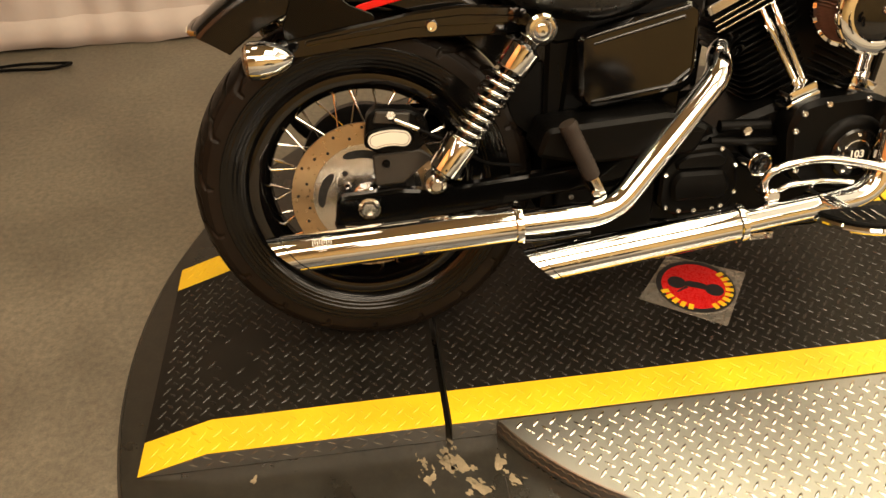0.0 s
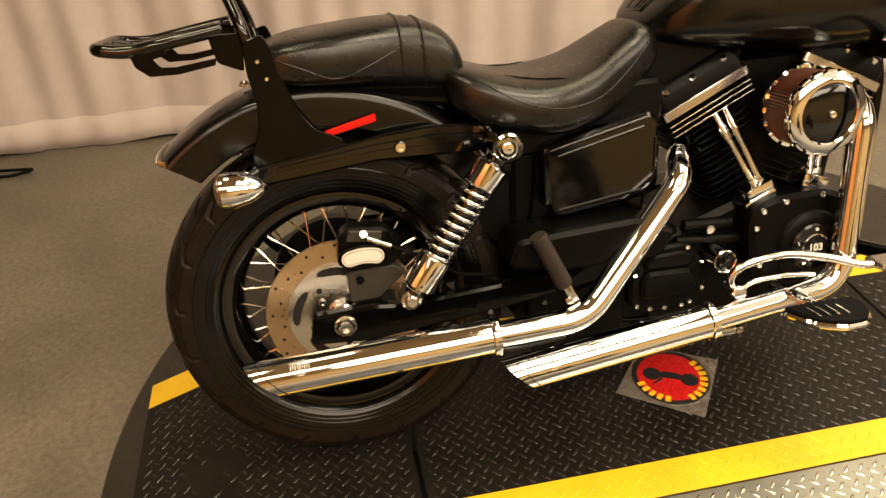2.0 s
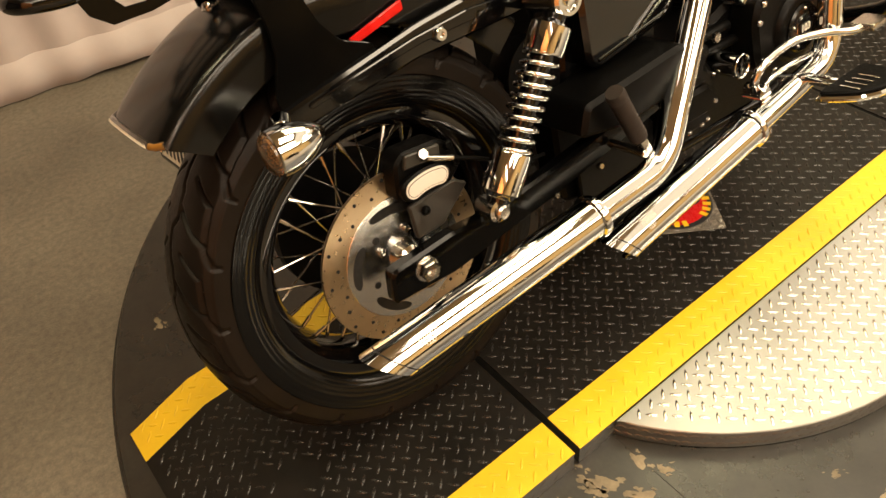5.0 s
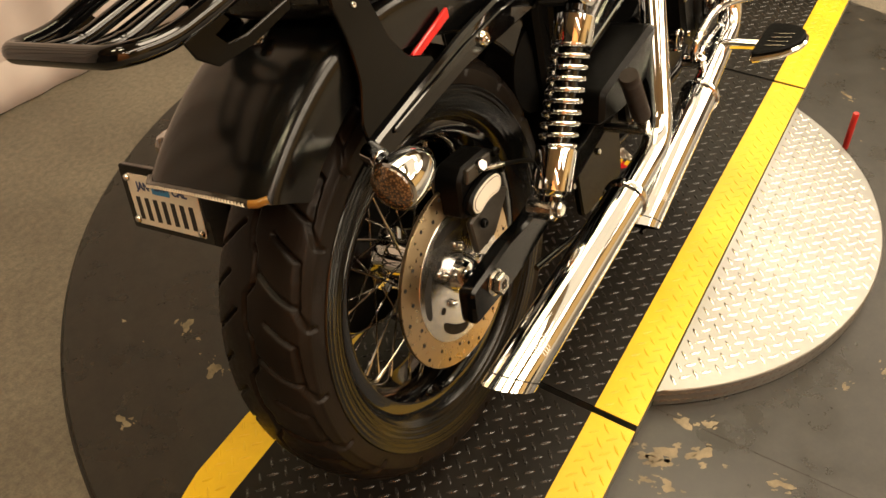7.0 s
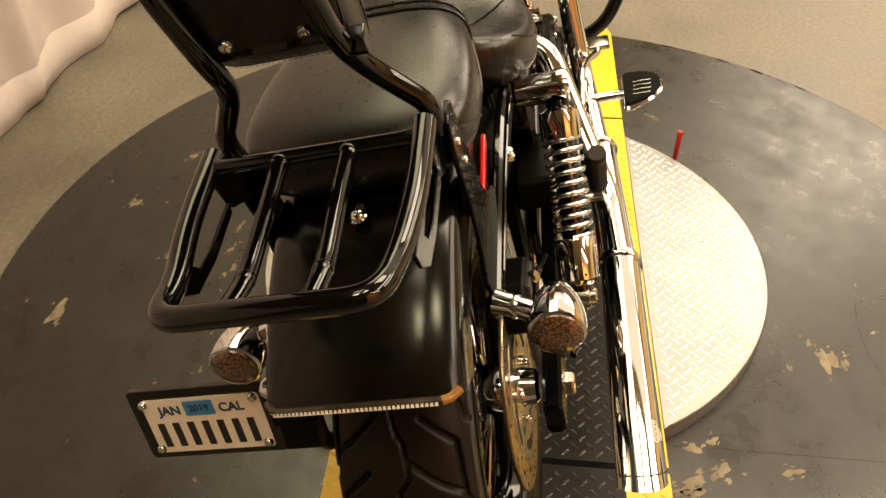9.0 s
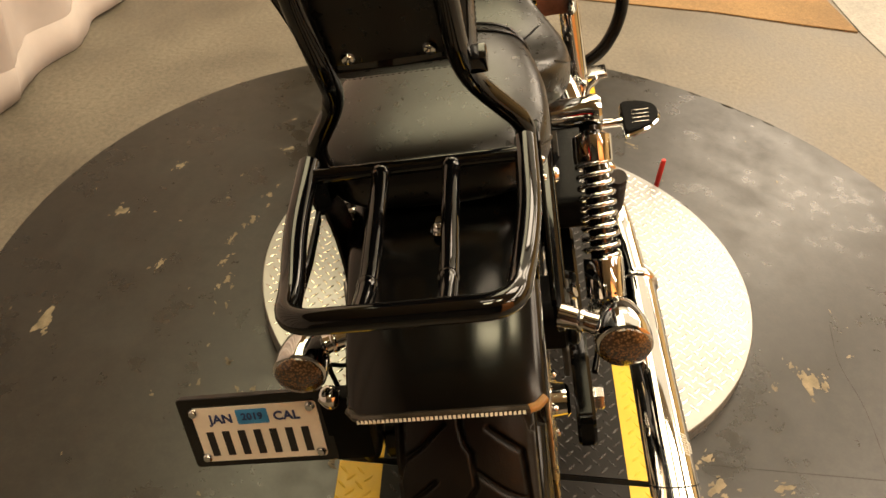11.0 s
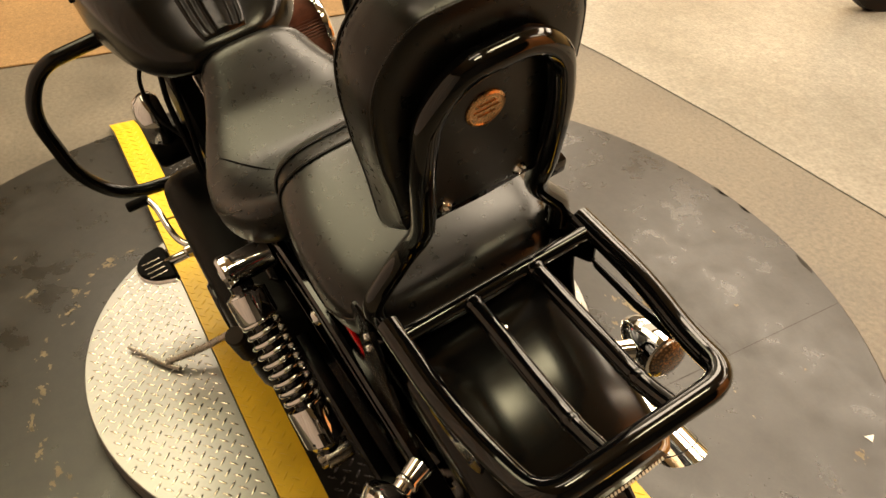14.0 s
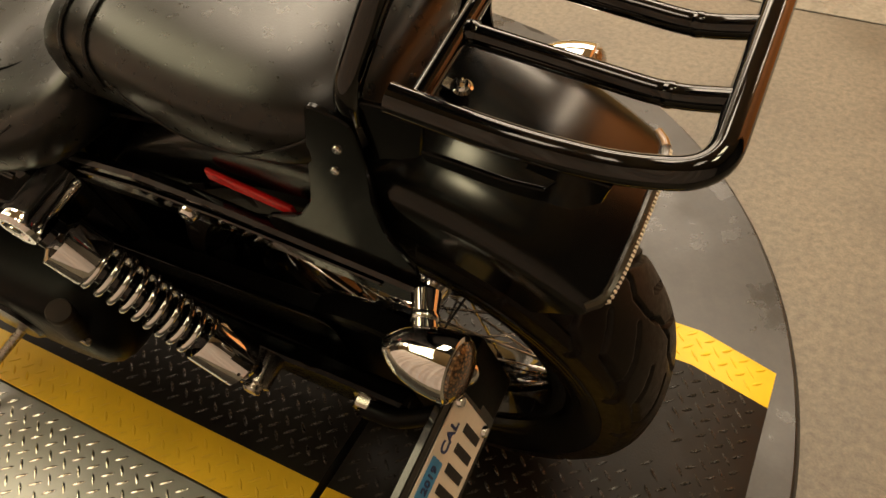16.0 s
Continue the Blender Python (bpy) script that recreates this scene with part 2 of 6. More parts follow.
TANWALL = material("tan_wall_paint", (0.48, 0.33, 0.13), 0.7, 0.0, 0.12, 1.5, bump=0.2, bscale=90)
CEIL = material("ceiling_paint", (0.46, 0.37, 0.22), 0.9, 0.0, 0.15, 1.0, bump=0.2, bscale=60)

# ---- mesh helpers ----


def finish(name, bm, mat, parent=None, label="", angle=38):
    me = bpy.data.meshes.new(name)
    bmesh.ops.recalc_face_normals(bm, faces=bm.faces[:])
    bm.to_mesh(me)
    bm.free()
    for p in me.polygons:
        p.use_smooth = True
    me.set_sharp_from_angle(angle=radians(angle))
    for one in (mat if isinstance(mat, (list, tuple)) else [mat]):
        me.materials.append(one)
    ob = new(name, me)
    if parent is not None:
        ob.parent = parent
    if label:
        ob["label"] = label
    return ob


def part(name, bm, mat, parent, label="", angle=38):
    return finish(name, bm, mat, parent, label, angle)


def empty(name, m=None):
    ob = new(name)
    ob.empty_display_size = 0.1
    if m is not None:
        ob.matrix_world = m
    return ob


def V(*a):
    return Vector(a)


def smooth_path(pts, n=6):
    """A curve through the points (Catmull-Rom)."""
    p = [Vector(q) for q in pts]
    p = [2 * p[0] - p[1]] + p + [2 * p[-1] - p[-2]]
    out = []
    for a, b, c, d in zip(p, p[1:], p[2:], p[3:]):
        for k in range(n):
            t = k / n
            out.append(0.5 * (2 * b + (c - a) * t + (2 * a - 5 * b + 4 * c - d) * t * t + (3 * b - a - 3 * c + d) * t ** 3))
    return out + [p[-2]]


def bend_path(pts, r, n=6):
    """A polyline with its corners rounded to about r."""
    p = [Vector(q) for q in pts]
    out = [p[0]]
    for a, b, c in zip(p, p[1:], p[2:]):
        da, dc = (a - b), (c - b)
        k = min(r, da.length * 0.48, dc.length * 0.48)
        s, e = b + da.normalized() * k, b + dc.normalized() * k
        for i in range(n + 1):
            t = i / n
            out.append(s * (1 - t) ** 2 + b * 2 * t * (1 - t) + e * t * t)
    return out + [p[-1]]


def ring_faces(bm, a, b):
    n = len(a)
    for i in range(n):
        bm.faces.new((a[i], a[(i + 1) % n], b[(i + 1) % n], b[i]))


def tube(bm, pts, r, seg=12, caps=True):
    pts = [Vector(q) for q in pts]
    rad = r if isinstance(r, (list, tuple)) else [r] * len(pts)
    d = (pts[1] - pts[0]).normalized()
    side = d.cross(V(0, 0, 1)) if abs(d.z) < 0.9 else d.cross(V(1, 0, 0))
    side.normalize()
    rings = []
    for i, p in enumerate(pts):
        t = (pts[min(i + 1, len(pts) - 1)] - pts[max(i - 1, 0)]).normalized()
        side = (side - t * side.dot(t)).normalized()
        up = t.cross(side)
        rings.append([bm.verts.new(p + rad[i] * (math.cos(2 * math.pi * k / seg) * side + math.sin(2 * math.pi * k / seg) * up)) for k in range(seg)])
    for a, b in zip(rings, rings[1:]):
        ring_faces(bm, a, b)
    if caps:
        bm.faces.new(rings[0][::-1])
        bm.faces.new(rings[-1])
    return rings


def lathe(bm, origin, axis, profile, seg=32, caps=True, phase=0.0):
    """profile: (radius, height along the axis)."""
    o, ax = Vector(origin), Vector(axis).normalized()
    s = ax.cross(V(0, 0, 1)) if abs(ax.z) < 0.9 else ax.cross(V(1, 0, 0))
    s.normalize()
    u = ax.cross(s)
    rings = []
    for r, h in profile:
        rings.append([bm.verts.new(o + ax * h + r * (math.cos(2 * math.pi * k / seg + phase) * s + math.sin(2 * math.pi * k / seg + phase) * u)) for k in range(seg)])
    for a, b in zip(rings, rings[1:]):
        ring_faces(bm, a, b)
    if caps:
        bm.faces.new(rings[0][::-1])
        bm.faces.new(rings[-1])
    return rings


def cyl(bm, a, b, r, seg=16, edge=0.0):
    a, b = Vector(a), Vector(b)
    h = (b - a).length
    e = edge
    prof = [(r - e, 0), (r, e), (r, h - e), (r - e, h)] if e else [(r, 0), (r, h)]
    return lathe(bm, a, b - a, prof, seg)


def bolt(bm, at, axis, r=0.007, h=0.006, hexed=False):
    if hexed:
        lathe(bm, at, axis, [(r, 0), (r, h * 0.8), (r * 0.85, h)], 6)
    else:
        lathe(bm, at, axis, [(r, 0), (r, h * 0.5), (r * 0.75, h), (r * 0.4, h), (r * 0.36, h * 0.6)], 12)


def box(bm, c, s, m=None, bev=0.0):
    c = Vector(c)
    vs = [bm.verts.new(c + (m.to_3x3() @ V(x * s[0] / 2, y * s[1] / 2, z * s[2] / 2) if m else V(x * s[0] / 2, y * s[1] / 2, z * s[2] / 2))) for x in (-1, 1) for y in (-1, 1) for z in (-1, 1)]
    fs = [bm.faces.new([vs[i] for i in q]) for q in ((0, 1, 3, 2), (4, 6, 7, 5), (0, 4, 5, 1), (2, 3, 7, 6), (0, 2, 6, 4), (1, 5, 7, 3))]
    if bev:
        es = {e for f in fs for e in f.edges}
        bmesh.ops.bevel(bm, geom=list(es), offset=bev, segments=2, affect="EDGES", profile=0.6)


def rounded(poly, r, n=4):
    """A closed polygon with rounded corners."""
    out, m = [], len(poly)
    for i in range(m):
        a, b, c = Vector(poly[i - 1]), Vector(poly[i]), Vector(poly[(i + 1) % m])
        da, dc = a - b, c - b
        k = min(r, da.length * 0.45, dc.length * 0.45)
        s, e = b + da.normalized() * k, b + dc.normalized() * k
        for j in range(n + 1):
            t = j / n
            out.append(s * (1 - t) ** 2 + b * 2 * t * (1 - t) + e * t * t)
    return out


def slab(bm, poly, u0, u1, bev=0.002, put=lambda a, b, u: V(a, u, b)):
    """A plate: an outline in (x, v), from u0 to u1, with softened rims."""
    n = len(poly)
    sgn = 1 if u1 > u0 else -1
    area = sum(poly[i - 1][0] * poly[i][1] - poly[i][0] * poly[i - 1][1] for i in range(n))

    def ring(u, inset):
        res = []
        for i in range(n):
            p, a, b = Vector(poly[i][:2]), Vector(poly[i - 1][:2]), Vector(poly[(i + 1) % n][:2])
            t = (b - a).normalized()
            nn = Vector((-t.y, t.x)) * (1 if area > 0 else -1)
            res.append(bm.verts.new(put(*(p + nn * inset), u)))
        return res
    rs = [ring(u0, bev), ring(u0 + sgn * bev, 0), ring(u1 - sgn * bev, 0), ring(u1, bev)]
    for a, b in zip(rs, rs[1:]):
        ring_faces(bm, a, b)
    bm.faces.new(rs[0][::-1])
    bm.faces.new(rs[-1])


def loft(bm, rings, caps=True, closed=True):
    vs = [[bm.verts.new(p) for p in r] for r in rings]
    for a, b in zip(vs, vs[1:]):
        n = len(a)
        for i in range(n if closed else n - 1):
            bm.faces.new((a[i], a[(i + 1) % n], b[(i + 1) % n], b[i]))
    if caps and closed:
        bm.faces.new(vs[0][::-1])
        bm.faces.new(vs[-1])
    return vs


def B():
    return bmesh.new()


def raw(name, verts, faces, mat, parent=None, label="", smooth=False):
    me = bpy.data.meshes.new(name)
    me.from_pydata(verts, [], faces)
    me.update()
    for p in me.polygons:
        p.use_smooth = smooth
    me.materials.append(mat)
    ob = new(name, me)
    if parent is not None:
        ob.parent = parent
    if label:
        ob["label"] = label
    return ob


def letters(text, size, m, mat, parent, name="lettering"):
    """Flat raised letters as a mesh, at the pose m."""
    cu = bpy.data.curves.new(name, "FONT")
    cu.body, cu.size, cu.extrude, cu.align_x, cu.align_y = text, size, 0.0004, "CENTER", "CENTER"
    cu.resolution_u = 3
    cu.offset = size * 0.022
    tmp = bpy.data.objects.new(name, cu)
    me = bpy.data.meshes.new_from_object(tmp)
    bpy.data.objects.remove(tmp)
    me.transform(m)
    me.materials.clear()
    me.materials.append(mat)
    ob = new(name, me)
    ob.parent = parent
    return ob


# ---- floor, walls, drape ----
FLOOR_Z, DECK_Z = -0.064, -0.052
CX0, CY0 = 0.742, -0.08


def plane_piece(name, poly, z0, z1, mat, label, category, bev=0.002):
    bm = B()
    slab(bm, poly, z0, z1, bev, put=lambda a, b, u: V(a, b, u))
    return tagged(finish(name, bm, mat), label, category, kind="structure")


plane_piece("floor", [(-5, -10), (9, -10), (9, 3), (-5, 3)], -0.3, FLOOR_Z, CONCRETE, "worn grey-brown concrete floor around the turntable", "floor")
plane_piece("floor_pale", [(-5, -9.99), (8.99, -9.99), (8.99, -1.65), (2.62, -1.69), (1.75, -1.765), (1.1, -1.79), (0.5, -1.785), (-4.99, -1.76)], FLOOR_Z + 0.001, FLOOR_Z + 0.005, PALECON, "pale polished concrete floor beside the grey strip", "floor")
plane_piece("carpet", [(2.79, 0.468), (2.76, 0.237), (2.715, -1.056), (2.65, -1.435), (2.62, -1.68), (3.27, -1.64), (8.9, -1.5), (8.9, 1.3), (2.86, 1.3)], FLOOR_Z + 0.001, FLOOR_Z + 0.009, CARPET, "brown low-pile carpet beyond the turntable", "carpet", 0.003)
for nm, c, s, mat, lab in (
        ("wall_north", (2, 3.1, 1.5), (14.4, 0.2, 3.6), WALL, "plain dark brown painted showroom wall"),
        ("wall_south", (2, -6.6, 1.5), (14.4, 0.2, 3.6), TANWALL, "plain tan painted showroom wall"),
        ("wall_east", (9.1, -1.7, 1.5), (0.2, 9.6, 3.6), WALL, "plain dark brown painted showroom wall"),
        ("wall_west", (-3.9, -1.7, 1.5), (0.2, 9.6, 3.6), WALL, "plain dark brown painted showroom wall"),
        # unseen panel, added to give rack and fender their orange reflections
        ("bounce_panel", (-2.66, -3.2, 1.6), (0.12, 3.4, 3.36), ORANGE, "unseen orange panel added for the orange reflections on the motorcycle")):
    bm = B()
    box(bm, c, s)
    tagged(finish(nm, bm, mat), lab, "wall", kind="structure")
bm = B()
box(bm, (2, -3.5, 3.4), (14.4, 13.4, 0.2))
tagged(finish("ceiling", bm, CEIL), "plain tan painted ceiling", "ceiling", kind="structure")


def circle(cx, cy, r, n=160):
    return [(cx + r * math.cos(2 * math.pi * k / n), cy + r * math.sin(2 * math.pi * k / n)) for k in range(n)]


plane_piece("turntable_deck", circle(0.752, -0.091, 1.325), FLOOR_Z - 0.004, DECK_Z, DISCFLOOR, "large round dark scuffed turntable deck set in the floor", "turntable", 0.004)


bm = B()
lathe(bm, (0.752, -0.091, FLOOR_Z), (0, 0, 1), [(1.322, 0.0008), (1.322, 0.0016), (1.329, 0.0016), (1.332, 0.0008)], 160, caps=False)
tagged(finish("trim", bm, GAP), "dark gap around the turntable deck", "trim", kind="structure")
for x, y0, y1 in ((0.203, -1.29, -0.40),):
    bm = B()
    box(bm, (x, (y0 + y1) / 2, DECK_Z - 0.001), (0.0018, abs(y1 - y0), 0.0022))
    tagged(finish("trim", bm, GAP), "thin dark joint between the deck boards", "trim", kind="structure")


def scuffs():
    """Spots and arcs where the dark coating has flaked off the deck."""
    rnd = random.Random(12)
    spots = [(0.445, 1.011, 0.034), (0.873, 0.997, 0.022), (0.673, 0.817, 0.016), (1.116, 0.91, 0.018), (1.259, 0.612, 0.016), (0.459, -0.787, 0.036), (0.451, -0.821, 0.018), (0.507, -0.757, 0.014), (0.43, -0.698, 0.012), (-0.16, 0.412, 0.022), (-0.34, 0.481, 0.016), (-0.10, 0.546, 0.016), (0.115, -0.443, 0.030), (0.151, -0.505, 0.026), (0.06, -0.475, 0.018), (0.099, -0.452, 0.02), (0.198, -0.457, 0.018), (0.301, 0.602, 0.008), (0.791, 0.667, 0.012), (-0.277, -0.427, 0.010), (0.052, -0.436, 0.014), (0.161, -0.642, 0.02), (0.219, -0.499, 0.014), (1.46, -0.499, 0.018), (-0.155, -0.905, 0.015)]
    for k in range(60):
        a, q = radians(rnd.uniform(35, 215)), 0.725 + rnd.uniform(-0.02, 0.03)
        spots.append((CX0 + q * math.cos(a), CY0 + q * math.sin(a), rnd.uniform(0.004, 0.015)))
    for k in range(60):
        a, q = rnd.uniform(0, 6.28), rnd.uniform(0.7, 1.25)
        spots.append((CX0 + q * math.cos(a), CY0 + q * math.sin(a), rnd.uniform(0.002, 0.008)))
    verts, faces = [], []
    for x, y, size in spots:
        if -0.52 < x < 2.1 and -0.405 < y < 0.27:
            continue
        turn = math.atan2(y - CY0, x - CX0) + math.pi / 2 + rnd.uniform(-0.5, 0.5)
        for piece in range(2 if size < 0.012 else 7):
            n, base = 18, len(verts)
            ox, oy, k = (0, 0, 1.0) if piece == 0 else (rnd.uniform(-1.7, 1.7) * size, rnd.uniform(-1.1, 1.1) * size, rnd.uniform(0.10, 0.36))
            long, wide = rnd.uniform(0.95, 1.45), rnd.uniform(0.5, 0.85)
            ph = [rnd.uniform(0, 6.28) for _ in range(3)]
            for i in range(n):
                a = 2 * math.pi * i / n
                q = size * k * (0.72 + 0.22 * math.sin(2 * a + ph[0]) + 0.16 * math.sin(3 * a + ph[1]) + 0.12 * math.sin(5 * a + ph[2]) + rnd.uniform(-0.12, 0.12))
                lx, ly = long * q * math.cos(a) + ox, wide * q * math.sin(a) + oy
                verts.append((x + lx * math.cos(turn) - ly * math.sin(turn), y + lx * math.sin(turn) + ly * math.cos(turn), DECK_Z + 0.0004 + 0.00004 * piece))
            faces.append(tuple(range(base, base + n)))
    chips, cf = [], []
    for k in range(26):
        a = radians(rnd.uniform(-110, -10) if k < 20 else rnd.uniform(60, 150))
        n, base, size = 9, len(chips), rnd.uniform(0.008, 0.026)
        for i in range(n):
            q = 2 * math.pi * i / n
            e = size * rnd.uniform(0.5, 1.1)
            da, dr = 1.6 * e * math.cos(q) / 1.3, 0.4 * e * math.sin(q)
            chips.append((0.752 + (1.314 + dr) * math.cos(a + da), -0.091 + (1.314 + dr) * math.sin(a + da), DECK_Z + 0.0005))
        cf.append(tuple(range(base, base + n)))
    line, lf = [], []
    for path in ([(0.66, -0.90), (0.53, -0.88), (0.39, -0.892), (0.205, -0.88)],):
        pts = smooth_path([(x, y, 0) for x, y in path], 7)
        for a, b in zip(pts, pts[1:]):
            d = (b - a).normalized()
            side, base, w0, w1 = V(-d.y, d.x, 0), len(line), rnd.uniform(0.0003, 0.0013), rnd.uniform(0.0003, 0.0013)
            line += [(*(a + side * w0).xy, DECK_Z + 0.0003), (*(a - side * w0).xy, DECK_Z + 0.0003), (*(b - side * w1).xy, DECK_Z + 0.0003), (*(b + side * w1).xy, DECK_Z + 0.0003)]
            lf.append((base, base + 1, base + 2, base + 3))
    tagged(raw("coating_cracks", line, lf, GAP), "fine dark cracks in the deck coating", "floor wear", kind="stuff")
    tagged(raw("edge_chips", chips, cf, GAP), "dark chips broken out along the deck edge", "floor wear", kind="stuff")
    ob = raw("flaked_coating", verts, faces, SCUFF)
    return tagged(ob, "tan flakes and scrapes worn into the dark round deck", "floor wear", kind="stuff")


scuffs()
bm = B()
slab(bm, [(-0.146, -0.960), (-0.126, -0.957), (-0.134, -0.981)], DECK_Z + 0.0006, DECK_Z + 0.0014, 0.0002, put=lambda a, b, u: V(a, b, u))
tagged(finish("paper_scrap", bm, PLATEW), "small white triangular scrap of paper lying on the deck", "litter")


def drape_line(x):
    return float(np.interp(x, [-4.6, -0.6, 0.5, 2.0, 4.4], [1.84, 1.80, 1.62, 1.57, 1.50]))


def drape(x0, x1, y0, height, seed):
    rnd = random.Random(seed)
    n, rows = 420, 22
    ph = [(rnd.uniform(2, 5), rnd.uniform(0, 6.28), rnd.uniform(0.3, 1)) for _ in range(5)] + [(rnd.uniform(9, 17), rnd.uniform(0, 6.28), rnd.uniform(0.3, 0.8)) for _ in range(5)] + [(rnd.uniform(24, 44), rnd.uniform(0, 6.28), rnd.uniform(0.08, 0.2)) for _ in range(5)]
    verts, faces = [], []
    for j in range(rows):
        f = j / (rows - 1)
        z = FLOOR_Z + 0.004 + height * f ** 1.3
        for i in range(n):
            x = x0 + (x1 - x0) * i / (n - 1)
            w = sum(a * math.sin(k * (x + 0.03 * math.sin(5 * f + p)) + p + 0.8 * f) for k, p, a in ph) / 3
            flare = 0.014 * math.exp(-f * 14) * (1 + math.sin(7.3 * x) * 0.5)
            hem = 0.012 * math.sin(9 * x + 1) * (1 if j == 0 else 0)
            verts.append((x, y0 + drape_line(x) - flare + 0.07 * w * (1.0 - 0.68 * math.exp(-f * 5)), z + max(hem, 0)))
    for j in range(rows - 1):
        for i in range(n - 1):
            a = j * n + i
            faces.append((a, a + 1, a + n + 1, a + n))
    return verts, faces


for x0, x1, yy in ((-3.75, -1.62, 0.005), (-1.66, 1.42, 0.0), (1.38, 4.4, 0.007)):
    vs, fs = drape(x0, x1, yy, 2.7, 4)
    panel = raw("backdrop_drape", vs, fs, DRAPE, smooth=True)
    md = panel.modifiers.new("thick", "SOLIDIFY")
    md.thickness = 0.004
    tagged(panel, "long off-white fabric drape hanging in soft folds to the floor", "drape", "drapes behind the turntable")
    n, rows = 420, 3
    hv = [(x, y - 0.0045, z) for x, y, z in vs[:n * rows]]
    hem = raw("hem", hv, fs[:(n - 1) * (rows - 1)], DRAPE, panel, smooth=True)
    md = hem.modifiers.new("thick", "SOLIDIFY")
    md.thickness = 0.003

bm = B()
tube(bm, smooth_path([(-1.75, 1.60, -0.056), (-1.5, 1.61, -0.056), (-1.32, 1.64, -0.056), (-1.16, 1.625, -0.056), (-1.12, 1.60, -0.05), (-1.2, 1.58, -0.056), (-1.4, 1.595, -0.056), (-1.8, 1.57, -0.056)], 5), 0.006, 8)
tagged(finish("power_cable", bm, RUBBER), "black power cable lying at the foot of the drape", "cable")

# ---- turntable plate and display platform ----
PX0, PK0, S1, S2, PK1, PX1 = -0.503, -0.360, 0.108, 1.355, 1.945, 2.09
PY0, PY1, SW = -0.391, 0.256, 0.084
LUG_L, LUG_W, LUG_H, PITCH = 0.0240, 0.0060, 0.0014, 0.0232


def lugs(keep, top, x0, x1, y0, y1):
    """Raised treads of chequer plate: each lens-shaped ridge points at the flank of the next."""
    verts, faces = [], []
    rnd = random.Random(31)
    h = PITCH / math.sqrt(2)
    i0, i1 = int((x0 + y0) / (2 * h)) - 2, int((x1 + y1) / (2 * h)) + 2
    j0, j1 = int((y0 - x1) / (2 * h)) - 2, int((y1 - x0) / (2 * h)) + 2
    for i in range(i0, i1 + 1):
        for j in range(j0, j1 + 1):
            cx, cy = (i - j) * h, (i + j) * h
            if not (x0 <= cx <= x1 and y0 <= cy <= y1 and keep(cx, cy)):
                continue
            # trodden almost flat where wheels roll on
            if cx < -0.2 and rnd.random() > math.hypot((cx + 0.325) / 0.06, (cy + 0.12) / 0.09) - 0.30:
                continue
            a = radians(45 if (i + j) % 2 else -45)
            c, s, k = math.cos(a), math.sin(a), len(verts)
            z0, slope = top(cx)
            for lx, ly, lz in ((-0.5, 0, 0), (-0.3, 0.38, 0), (0, 0.5, 0), (0.3, 0.38, 0), (0.5, 0, 0), (0.3, -0.38, 0), (0, -0.5, 0), (-0.3, -0.38, 0), (-0.37, 0, 0.8), (0, 0.22, 1), (0.37, 0, 0.8), (0, -0.22, 1)):
                px, py = lx * LUG_L * c - ly * LUG_W * s, lx * LUG_L * s + ly * LUG_W * c
                verts.append((cx + px, cy + py, z0 + slope * px + lz * LUG_H))
            faces += [tuple(k + q for q in f) for f in ((0, 1, 8), (1, 2, 9, 8), (2, 3, 10, 9), (3, 4, 10), (4, 5, 10), (5, 6, 11, 10), (6, 7, 8, 11), (7, 0, 8), (8, 9, 10, 11))]
    return verts, faces


def deck_top(x):
    if x < PK0:
        k = 0.047 / (PK0 - PX0)
        return -(PK0 - x) * k, k
    if x > PK1:
        k = 0.047 / (PX1 - PK1)
        return -(x - PK1) * k, -k
    return 0.0, 0.0


platform = tagged(empty("display_platform", pose(0.7, -0.07, DECK_Z)), "low black chequer-plate platform with yellow edge stripes and ramped ends", "platform")
platform_inv = Matrix.Translation((-0.7, 0.07, -DECK_Z))


def under(ob, parent, m):
    ob.parent = parent
    ob.matrix_parent_inverse = m
    return ob


def skew(ob):
    """The rear ramp narrows a little towards its tip."""
    for v in ob.data.vertices:
        if v.co.x < S1:
            v.co.y -= 0.020 * min(1.0, (S1 - v.co.x) / (S1 - PX0)) * (v.co.y - PY0) / (PY1 - PY0)
    return ob


